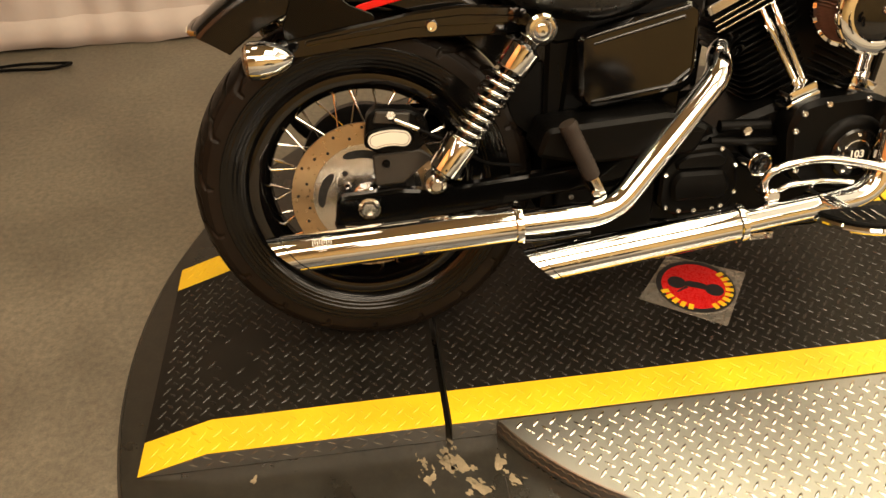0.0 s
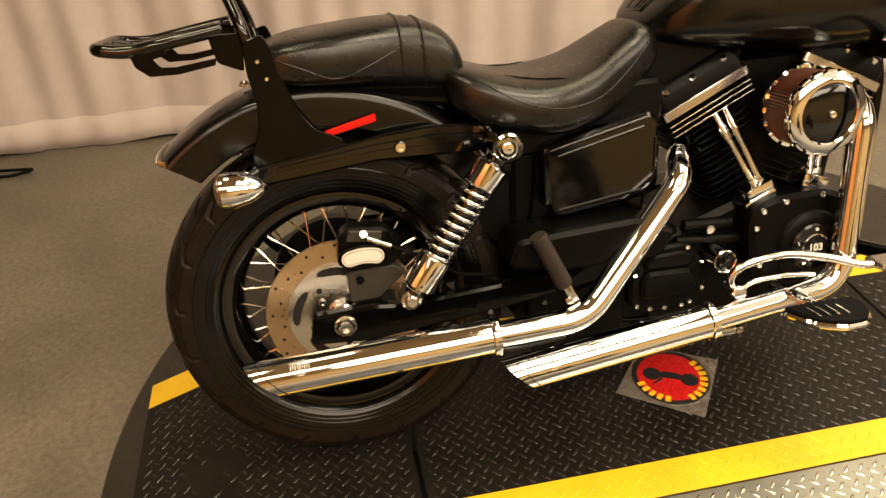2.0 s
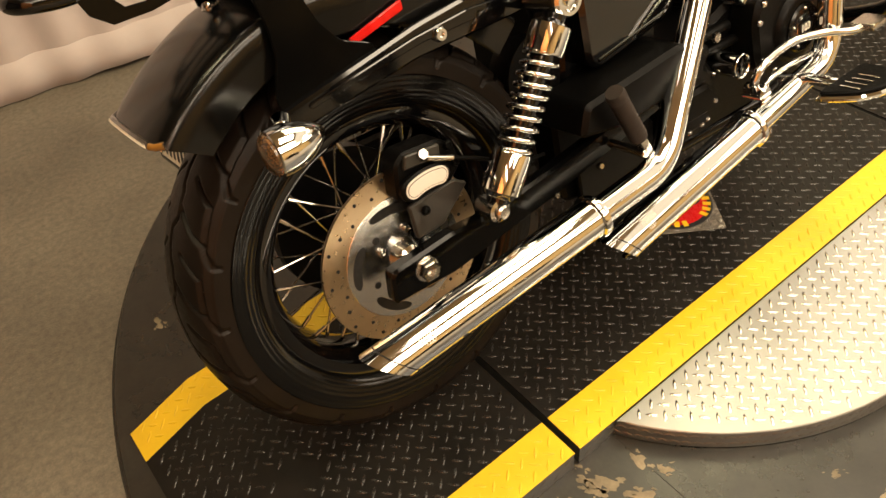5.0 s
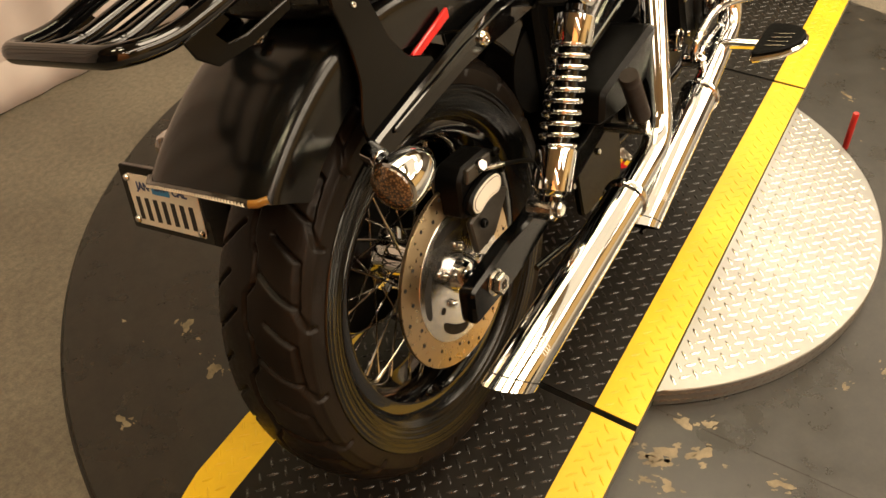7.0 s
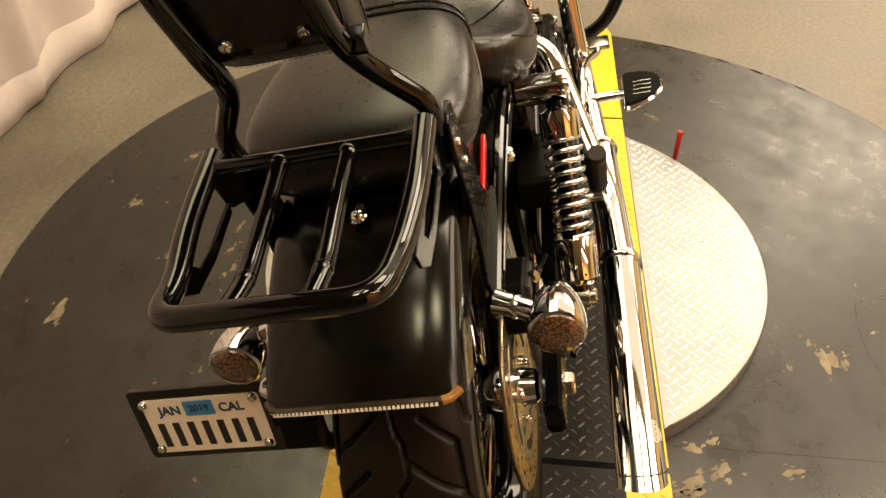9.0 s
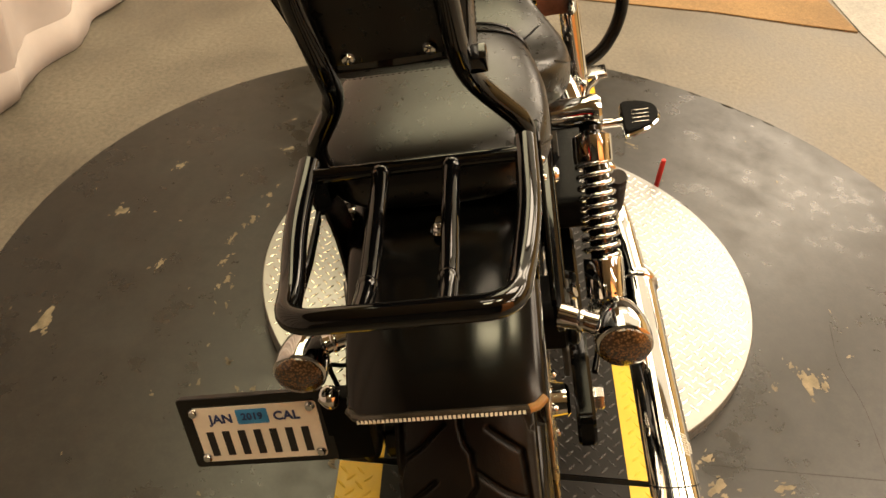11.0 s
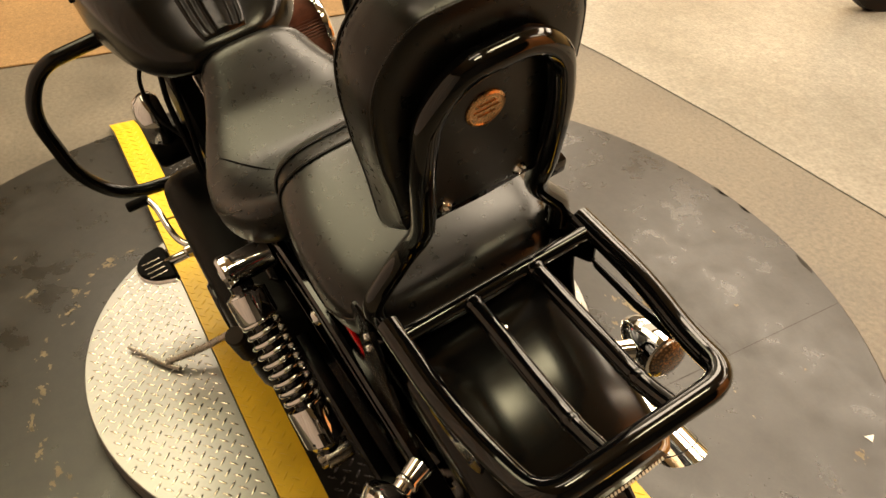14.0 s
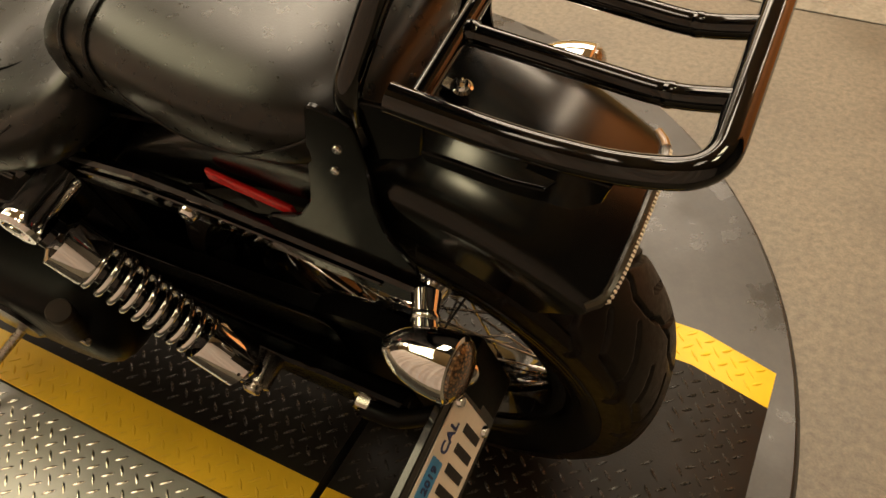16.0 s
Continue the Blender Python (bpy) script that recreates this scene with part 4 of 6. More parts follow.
def side_parts(s):
    """What stands on either side alike; s is -1 on the right."""
    # strut under the fender rail
    bm = B()
    poly = rounded([(-0.135, 0.606), (-0.10, 0.600), (0.10, 0.618), (0.29, 0.612), (0.335, 0.618), (0.342, 0.642), (0.31, 0.660), (0.20, 0.670), (0.11, 0.664), (-0.10, 0.634), (-0.135, 0.628)], 0.012)
    slab(bm, poly, s * 0.116, s * 0.130, 0.004)
    st = part("fender_strut", bm, GLOSS, bike, "gloss black fender strut")
    bm = B()
    slab(bm, rounded([(-0.08, 0.622), (0.11, 0.638), (0.28, 0.634), (0.30, 0.645), (0.20, 0.654), (0.10, 0.650), (-0.08, 0.630)], 0.006), s * 0.1302, s * 0.1335, 0.0015)
    part("strut_rib", bm, GLOSS, st)
    bm = B()
    bolt(bm, V(0.142, s * 0.131, 0.639), (0, s, 0), 0.0115, 0.009)
    part("strut_bolt", bm, CHROME, st)
    # rack side plate
    bm = B()
    poly = rounded([(-0.101, 0.846), (-0.066, 0.856), (-0.050, 0.806), (-0.026, 0.722), (-0.002, 0.686), (0.045, 0.664), (0.045, 0.63), (-0.114, 0.625), (-0.116, 0.655), (-0.096, 0.70), (-0.094, 0.744), (-0.102, 0.793)], 0.010)
    slab(bm, poly, s * 0.1145, s * 0.1205, 0.0015)
    pl = part("side_plate", bm, DIMGLOSS, bike, "gloss black rack side plate")
    for x, v in ((-0.081, 0.812), (-0.070, 0.782)):
        bm = B()
        bolt(bm, V(x, s * 0.120, v), (0, s, 0), 0.0042, 0.003)
        part("plate_bolt", bm, CHROME, pl)
    bm = B()
    slab(bm, rounded([(-0.098, 0.86), (-0.155, 0.862), (-0.152, 0.842), (-0.146, 0.815), (-0.105, 0.797)], 0.006), s * 0.106, s * 0.1105, 0.001)
    slab(bm, [(-0.146, 0.824), (-0.15, 0.8125), (-0.211, 0.804), (-0.258, 0.805), (-0.278, 0.822), (-0.284, 0.842), (-0.232, 0.848), (-0.226, 0.837), (-0.248, 0.832), (-0.238, 0.8185), (-0.213, 0.8165)], s * 0.1062, s * 0.1103, 0.001)
    part("rack_wing", bm, DIMGLOSS, pl, "slotted black rack wing")
    # shock absorber
    a, b = V(0.124, s * 0.198, 0.373), V(0.309, s * 0.198, 0.622)
    ax = (b - a).normalized()
    ln = (b - a).length
    bm = B()
    cyl(bm, a + ax * 0.01, b - ax * 0.01, 0.018, 20)
    shock = part("shock_absorber", bm, GLOSS, bike, "chrome coil-over shock absorber")
    bm = B()
    lathe(bm, a + ax * 0.027, ax, [(0.022, -0.008), (0.027, 0), (0.0312, 0.002), (0.0312, 0.062), (0.030, 0.065), (0.018, 0.066)], 40)
    lower = part("lower_cover", bm, CHROME, shock, "polished chrome lower cover")
    side = ax.cross(V(0, 1, 0)).normalized()
    up = ax.cross(side)
    for k in range(6):
        d = side * math.cos(k * math.pi / 3 + 0.4) + up * math.sin(k * math.pi / 3 + 0.4)
        bm = B()
        cyl(bm, a + ax * 0.036 + d * 0.029, a + ax * 0.036 + d * 0.0314, 0.0023, 10)
        part("vent_hole", bm, HOLE, lower)
    bm = B()
    lathe(bm, a + ax * 0.286, -ax, [(0.018, -0.006), (0.027, 0), (0.031, 0.002), (0.031, 0.041), (0.030, 0.044), (0.018, 0.044)], 40)
    part("upper_cover", bm, CHROME, shock, "polished chrome upper cover")
    bm = B()
    turns, n = 9.2, 400
    pts = []
    for k in range(n + 1):
        f = k / n
        c = a + ax * (0.0925 + 0.151 * f)
        th = 2 * math.pi * turns * f
        pts.append(c + 0.0262 * (math.cos(th) * side + math.sin(th) * up))
    tube(bm, pts, 0.0043, 10)
    part("coil_spring", bm, CHROME, shock, "chrome coil spring")
    bm = B()
    lathe(bm, a, (0, s, 0), [(0.017, -0.03), (0.019, -0.02), (0.019, 0.012), (0.013, 0.014), (0.0125, 0.021), (0.009, 0.024)], 20)
    part("lower_eye", bm, NICKEL, shock)
    bm = B()
    lathe(bm, V(0.320, s * 0.134, 0.631), (0, s, 0), [(0.018, 0), (0.024, 0.004), (0.024, 0.06), (0.027, 0.066), (0.027, 0.078), (0.023, 0.083), (0.017, 0.083), (0.015, 0.078), (0.010, 0.078), (0.009, 0.084), (0.004, 0.085)], 32)
    part("upper_mount", bm, CHROME, shock, "round chrome shock mount cap")
    # swing arm
    bm = B()
    slab(bm, rounded([(-0.068, 0.288), (-0.058, 0.345), (0.06, 0.350), (0.12, 0.342), (0.30, 0.352), (0.53, 0.375), (0.56, 0.335), (0.30, 0.300), (0.05, 0.278)], 0.012), s * 0.132, s * 0.160, 0.005)
    sw = part("swing_arm", bm, DIMGLOSS, bike, "gloss black swing arm")
    bm = B()
    bolt(bm, V(0, s * 0.160, 0.319), (0, s, 0), 0.0215, 0.003)
    lathe(bm, V(0, s * 0.162, 0.319), (0, s, 0), [(0.018, 0), (0.018, 0.011), (0.0155, 0.014), (0.009, 0.014), (0.008, 0.005)], 6)
    part("axle_nut", bm, NICKEL, sw, "bright hex axle nut")
    for x, v in ((0.280, 0.297), (0.390, 0.298)):
        bm = B()
        bolt(bm, V(x, s * 0.152, v), (0, s, 0.25), 0.0062, 0.010, True)
        part("arm_bolt", bm, NICKEL, sw)
    # indicator
    c = V(-0.170, -0.190, 0.616) if s < 0 else V(-0.179, 0.181, 0.620)
    bm = B()
    lathe(bm, c, (1, 0, -0.02), [(0.0285, -0.002), (0.0315, 0.0), (0.0322, 0.010), (0.0308, 0.026), (0.0265, 0.043), (0.0195, 0.058), (0.010, 0.070), (0.003, 0.075)], 40)
    sig = part("indicator", bm, CHROME, bike, "chrome bullet indicator with a smoked lens")
    bm = B()
    lathe(bm, c, (-1, 0, 0.02), [(0.0283, 0.0), (0.028, 0.005), (0.023, 0.009), (0.014, 0.0115), (0.004, 0.0125)], 36)
    part("lens", bm, SMOKE, sig, "smoked amber lens")
    bm = B()
    tube(bm, [V(-0.142, s * 0.168, 0.620), V(-0.132, s * 0.148, 0.622), V(-0.122, s * 0.124, 0.623)], [0.0135, 0.0120, 0.0145], 18)
    part("stem", bm, CHROME, sig)
    bm = B()
    lathe(bm, V(-0.133, s * 0.150, 0.6216), (0.3, -s, 0.05), [(0.0135, 0), (0.0142, 0.002), (0.0142, 0.005), (0.0135, 0.007)], 20)
    part("stem_collar", bm, CHROME, sig)
    # folded passenger peg
    bm = B()
    lathe(bm, V(0.406, s * 0.240, 0.368), (-0.42, s * 0.04, 0.90), [(0.012, 0), (0.0150, 0.003)] + [(0.0150 + (0.0015 if k % 2 else 0), 0.006 + 0.005 * k) for k in range(20)] + [(0.0165, 0.108), (0.017, 0.112), (0.015, 0.118)], 20)
    pg = part("passenger_peg", bm, PEGRUB, bike, "folded passenger peg with ribbed black rubber")
    bm = B()
    box(bm, (0.416, s * 0.237, 0.350), (0.016, 0.018, 0.04), pose(0, 0, 0, 0, -25, 0), 0.003)
    cyl(bm, (0.412, s * 0.165, 0.338), (0.412, s * 0.247, 0.338), 0.0085, 14, 0.002)
    part("peg_mount", bm, NICKEL, pg)
    # front foot peg
    bm = B()
    out = [(0.792, 0.308), (0.952, 0.312), (0.945, 0.37), (0.918, 0.403), (0.868, 0.405), (0.825, 0.375)]
    if s > 0:
        out = [(0.866 + (x - 0.872) * 0.88, 0.298 + (u - 0.308) * 0.84) for x, u in out]
    lift = -0.004 if s > 0 else 0.0
    slab(bm, rounded([(x, s * u) for x, u in out], 0.02), 0.268 + lift, 0.280 + lift, 0.004, put=lambda p, q, u: V(p, q, u))
    fp = part("foot_peg", bm, CHROME, bike, "wide foot peg with a black rubber pad and chrome rim")
    bm = B()
    cx, cu = (0.866, 0.335) if s > 0 else (0.872, 0.352)
    slab(bm, rounded([(cx + (x - cx) * 0.93, s * (cu + (u - cu) * 0.9)) for x, u in out], 0.018), 0.2805 + lift, 0.289 + lift, 0.003, put=lambda p, q, u: V(p, q, u))
    part("pad", bm, RUBBER, fp)
    for k in range(4):
        bm = B()
        box(bm, (cx - 0.034 + 0.018 * k, s * (cu + 0.002 * k), 0.2897 + lift), (0.0038, 0.040, 0.002), None, 0.0006)
        part("pad_strip", bm, NICKEL, fp)
    bm = B()
    tube(bm, [V(0.87, s * 0.312, 0.275), V(0.865, s * 0.26, 0.278), V(0.855, s * 0.205, 0.270)], [0.011, 0.012, 0.014], 14)
    part("peg_bracket", bm, CHROME, fp)
    # engine guard
    bm = B()
    reach = ((0.345, 0.69), (0.405, 0.60), (0.395, 0.42), (0.33, 0.322)) if s > 0 else ((0.315, 0.70), (0.358, 0.61), (0.348, 0.43), (0.285, 0.325))
    pts = bend_path([V(1.115, s * 0.04, 0.71), V(1.12, s * 0.2, 0.697)] + [V(1.12, s * u, v) for u, v in reach] + [V(1.12, s * 0.17, 0.295), V(1.11, s * 0.05, 0.28)], 0.06, 8)
    tube(bm, pts, 0.0165, 16)
    part("engine_guard", bm, SATIN, bike, "black tubular engine guard")
    # frame tube
    bm = B()
    tube(bm, bend_path([V(0.36, s * 0.08, 0.62), V(0.42, s * 0.085, 0.40), V(0.52, s * 0.10, 0.20), V(0.98, s * 0.11, 0.17), V(1.12, s * 0.08, 0.30), V(1.16, s * 0.05, 0.66), V(1.15, 0, 0.76)], 0.08, 6), 0.0165, 14)
    part("frame_tube", bm, DIMGLOSS, bike)


for side in (-1, 1):
    side_parts(side)


def rack():
    bm = B()
    half = [(-0.131, -0.107, 0.869), (-0.222, -0.107, 0.856), (-0.288, -0.098, 0.846), (-0.341, -0.091, 0.855)]
    pts = bend_path([V(*p) for p in half] + [V(p[0], -p[1], p[2]) for p in half[::-1]], 0.042, 8)
    tube(bm, pts, 0.0110, 16)
    rk = part("luggage_rack", bm, GLOSS, bike, "gloss black tubular luggage rack")
    bm = B()
    tube(bm, [V(-0.149, -0.107, 0.866), V(-0.149, 0.107, 0.866)], 0.0075, 12)
    part("front_bar", bm, GLOSS, rk)
    for u in (-0.036, 0.032):
        bm = B()
        tube(bm, bend_path([V(-0.151, u, 0.865), V(-0.296, u - 0.001, 0.846), V(-0.340, u - 0.002, 0.855)], 0.02, 5), 0.0086, 14)
        rail = part("rack_rail", bm, GLOSS, rk)
        bm = B()
        lathe(bm, (-0.151, u, 0.865), (-1, 0, -0.13), [(0.0088, 0.001), (0.0096, 0.003), (0.0096, 0.007), (0.0088, 0.010)], 16)
        part("weld_bead", bm, GLOSS, rail)
        bm = B()
        lathe(bm, (-0.2915, u - 0.001, 0.8475), (-1, 0, 0.05), [(0.0086, 0), (0.0091, 0.002), (0.0093, 0.005), (0.0086, 0.008)], 16)
        part("weld_bead", bm, GLOSS, rail)
    # hoop that carries the backrest
    w = V(-0.292, 0, 0.956)
    base = V(-0.151, 0, 0.982)
    pt = lambda u, k, n=0.0: base + w * k + V(0.956, 0, 0.292) * n + V(0, u, 0)
    left = [V(-0.092, 0.106, 0.835), V(-0.098, 0.108, 0.868), V(-0.118, 0.066, 0.928), pt(0.059, -0.01, -0.004), pt(0.060, 0.08, -0.010), pt(0.053, 0.132, -0.010), pt(0.028, 0.158, -0.010)]
    right = [V(p.x, -p.y, p.z) for p in left[::-1]]
    bm = B()
    tube(bm, bend_path(left + right, 0.032, 7), 0.0105, 16)
    hoop = part("sissy_bar", bm, GLOSS, bike, "gloss black sissy bar hoop")
    bm = B()
    put = lambda u, k, n: pt(u, k, n)
    slab(bm, rounded([(-0.060, -0.013), (0.0, -0.017), (0.060, -0.013), (0.062, 0.08), (0.055, 0.125), (0.030, 0.156), (-0.030, 0.156), (-0.055, 0.125), (-0.062, 0.08)], 0.012), 0.002, 0.008, 0.001, put)
    part("back_plate", bm, GLOSS, hoop, "gloss black backrest plate")
    for s in (-1, 1):
        bm = B()
        lathe(bm, pt(s * 0.036, 0, 0.002), (-0.956, 0, -0.292), [(0.0068, 0), (0.0068, 0.002), (0.0050, 0.0045), (0.0015, 0.0055)], 16)
        part("plate_bolt", bm, CHROME, hoop)
    bm = B()
    box(bm, pt(-0.070, -0.022, 0.004), (0.02, 0.026, 0.018), pose(0, 0, 0, 0, -17, 0), 0.003)
    part("bar_clamp", bm, GLOSS, hoop)
    bm = B()
    lathe(bm, pt(0.0, 0.096, 0.002), (-0.956, 0, -0.292), [(0.0165, 0), (0.0165, 0.002), (0.0145, 0.003), (0.0135, 0.0022)], 28)
    med = part("medallion", bm, BRONZE, hoop, "small round bronze medallion")
    bm = B()
    for a, b, sx, sy in ((0, 0.000, 0.021, 0.0022), (0, 0.0052, 0.015, 0.0018), (0, -0.0052, 0.015, 0.0018)):
        box(bm, pt(a, 0.096 + b, -0.0006), (sy * 0.0 + 0.0012, sx, sy), pose(0, 0, 0, 0, -17, 0))
    part("medallion_bar", bm, BRONZE, med)
    # padded backrest
    outline = [(-0.066, 0.061), (-0.061, 0.073), (-0.044, 0.077), (0.02, 0.082), (0.07, 0.0885), (0.12, 0.0915), (0.150, 0.090), (0.172, 0.082), (0.190, 0.066), (0.199, 0.050)]

    def rim(q, n):
        """The pad's outline, drawn in by q, at the depth n."""
        lo, hi = outline[0][0], outline[-1][0]
        mid = (lo + hi) / 2
        # the underside slopes up towards the plate
        rise = 0.052 * max(0.0, 1 - n / 0.046)
        pts = [(hw * 0.958 - q, mid + (k + rise * max(0.0, min(1.0, (0.09 - k) / 0.13)) - mid) * (1 - q / 0.12)) for k, hw in outline]
        pts = pts + [(-u, k) for u, k in pts[::-1]]
        return [pt(u + 0.001, k, n) for u, k in rounded(pts, 0.012, 3)]
    bm = B()
    loft(bm, [rim(0.030, 0.0015), rim(0.012, 0.0020), rim(0.0045, 0.0040), rim(0.0015, 0.0085), rim(0.0005, 0.020), rim(0, 0.034), rim(0.0008, 0.047), rim(0.0045, 0.056), rim(0.012, 0.062), rim(0.032, 0.067), rim(0.058, 0.069)])
    pad = part("backrest_pad", bm, LEATHER, bike, "padded black vinyl passenger backrest", 50)
    for q, n in ((0.0028, 0.0058), (0.0012, 0.0500)):
        ring = rim(q, n)
        bm = B()
        tube(bm, ring + ring[:1], 0.0011, 6, caps=False)
        part("sewn_edge", bm, LEATHER, pad)
    ring = rim(-0.0002, 0.0445)
    bm = B()
    for a, b in zip(ring, ring[1:] + ring[:1]):
        d = b - a
        steps = max(1, int(d.length / 0.0055))
        for k in range(steps):
            p0, p1 = a + d * (k + 0.2) / steps, a + d * (k + 0.75) / steps
            tube(bm, [p0, p1], 0.00035, 5)
    tagged(part("stitching", bm, RUBBER, pad), kind="stuff")


rack()


def section(x, hw, vb, vt, n=44, flat=0.55, dip=0.0, crown=0.62):
    ring = []
    for i in range(n):
        a = 2 * math.pi * i / n
        c, s = math.cos(a), math.sin(a)
        u = hw * math.copysign(abs(c) ** flat, c)
        v = (vb + vt) / 2 + (vt - vb) / 2 * math.copysign(abs(s) ** (crown if s > 0 else 0.62), s)
        if s > 0:
            v -= dip * (1 - (u / hw) ** 2)
        ring.append(V(x, u, v))
    return ring


def spread(rows, n):
    """Rows of numbers, smoothly filled in to n rows along the first column."""
    rows = np.array(rows, float)
    xs = np.linspace(0, len(rows) - 1, n)
    out = []
    for x in xs:
        i = int(min(x, len(rows) - 2))
        t = x - i
        p = [rows[max(i - 1, 0)], rows[i], rows[i + 1], rows[min(i + 2, len(rows) - 1)]]
        out.append(0.5 * (2 * p[1] + (p[2] - p[0]) * t + (2 * p[0] - 5 * p[1] + 4 * p[2] - p[3]) * t * t + (3 * p[1] - p[0] - 3 * p[2] + p[3]) * t ** 3))
    return out


def flank_seam(rows, pts, flat, side, crown=0.62):
    """A sewn line on the side of a seat, given by its points along and up."""
    k = spread(rows, 300)
    out = []
    for x, v in [(p.x, p.z) for p in smooth_path([(a, 0, b) for a, b in pts], 6)]:
        row = min(k, key=lambda q: abs(q[0] - x))
        f = max(-0.98, min(0.98, (v - (row[2] + row[3]) / 2) / ((row[3] - row[2]) / 2)))
        sn = abs(f) ** (1 / (crown if f > 0 else 0.62))
        u = row[1] * math.sqrt(max(0.0, 1 - sn * sn)) ** flat
        out.append(V(x, side * (u + 0.0004), v))
    bm = B()
    tube(bm, out, 0.0013, 6)
    return bm


def seat():
    bm = B()
    rows = [(-0.092, 0.055, 0.785, 0.805), (-0.086, 0.085, 0.772, 0.822), (-0.065, 0.113, 0.762, 0.836), (-0.02, 0.131, 0.752, 0.847), (0.05, 0.133, 0.746, 0.853), (0.12, 0.124, 0.740, 0.857), (0.18, 0.111, 0.728, 0.855), (0.235, 0.100, 0.715, 0.838), (0.266, 0.090, 0.712, 0.812), (0.280, 0.074, 0.715, 0.785)]
    loft(bm, [section(x, w, b, t, flat=0.70, crown=0.50) for x, w, b, t in spread(rows, 44)])
    st = part("pillion_seat", bm, LEATHER, bike, "black vinyl pillion seat", 60)
    for x in (0.166, 0.206):
        k = spread(rows, 200)
        row = min(k, key=lambda r: abs(r[0] - x))
        bm = B()
        ring = section(x, row[1] + 0.001, row[2], row[3] + 0.001, flat=0.70, crown=0.50)
        tube(bm, [p for p in ring if p.z > row[2] + 0.012][:30], 0.0024, 6)
        part("seat_seam", bm, LEATHER, st)
    for side in (-1, 1):
        part("seat_seam", flank_seam(rows, [(-0.068, 0.818), (-0.013, 0.795), (0.046, 0.770), (0.10, 0.784), (0.155, 0.806)], 0.70, side, 0.50), LEATHER, st)
    bm = B()
    rows = [(0.240, 0.095, 0.700, 0.757), (0.256, 0.130, 0.678, 0.768), (0.30, 0.160, 0.648, 0.759), (0.37, 0.176, 0.626, 0.741), (0.44, 0.174, 0.615, 0.739), (0.51, 0.150, 0.620, 0.751), (0.56, 0.124, 0.633, 0.775), (0.595, 0.108, 0.650, 0.793), (0.622, 0.098, 0.676, 0.804), (0.646, 0.086, 0.700, 0.799), (0.664, 0.066, 0.716, 0.780), (0.676, 0.032, 0.728, 0.757)]
    loft(bm, [section(x, w, b, t, flat=0.68, dip=0.012 * max(0, 1 - abs(x - 0.42) / 0.2)) for x, w, b, t in spread(rows, 44)])
    st = part("rider_seat", bm, LEATHER, bike, "scooped black vinyl rider seat", 60)
    for side in (-1, 1):
        part("seat_seam", flank_seam(rows, [(0.30, 0.735), (0.366, 0.698), (0.44, 0.680), (0.52, 0.688), (0.585, 0.724), (0.632, 0.768)], 0.68, side), LEATHER, st)
        # a matte dark line carries the shade of the crease in its colour
        bm = B()
        tube(bm, smooth_path(mirrored(side, [(0.491, 0.150, 0.716), (0.449, 0.130, 0.7255), (0.413, 0.111, 0.7268), (0.369, 0.089, 0.7325), (0.335, 0.070, 0.739)]), 6), 0.0013, 6)
        part("seat_crease", bm, RUBBER, st)


seat()


# solid filler, added so the gaps under seat and frame stay dark
bm = B()
slab(bm, rounded([(-0.03, 0.735), (0.25, 0.690), (0.30, 0.655), (0.62, 0.645), (0.66, 0.69), (0.60, 0.705), (0.30, 0.705), (0.22, 0.742), (-0.03, 0.765)], 0.02), -0.088, 0.088, 0.01)
slab(bm, rounded([(0.345, 0.22), (0.56, 0.19), (0.62, 0.42), (0.52, 0.64), (0.36, 0.66), (0.352, 0.50)], 0.03), -0.098, 0.098, 0.008)
slab(bm, rounded([(0.36, 0.58), (0.655, 0.60), (0.665, 0.70), (0.60, 0.70), (0.36, 0.67)], 0.02), -0.105, 0.105, 0.008)
part("frame_body", bm, WRINKLE, bike, "black filler mass for the frame and gearbox")


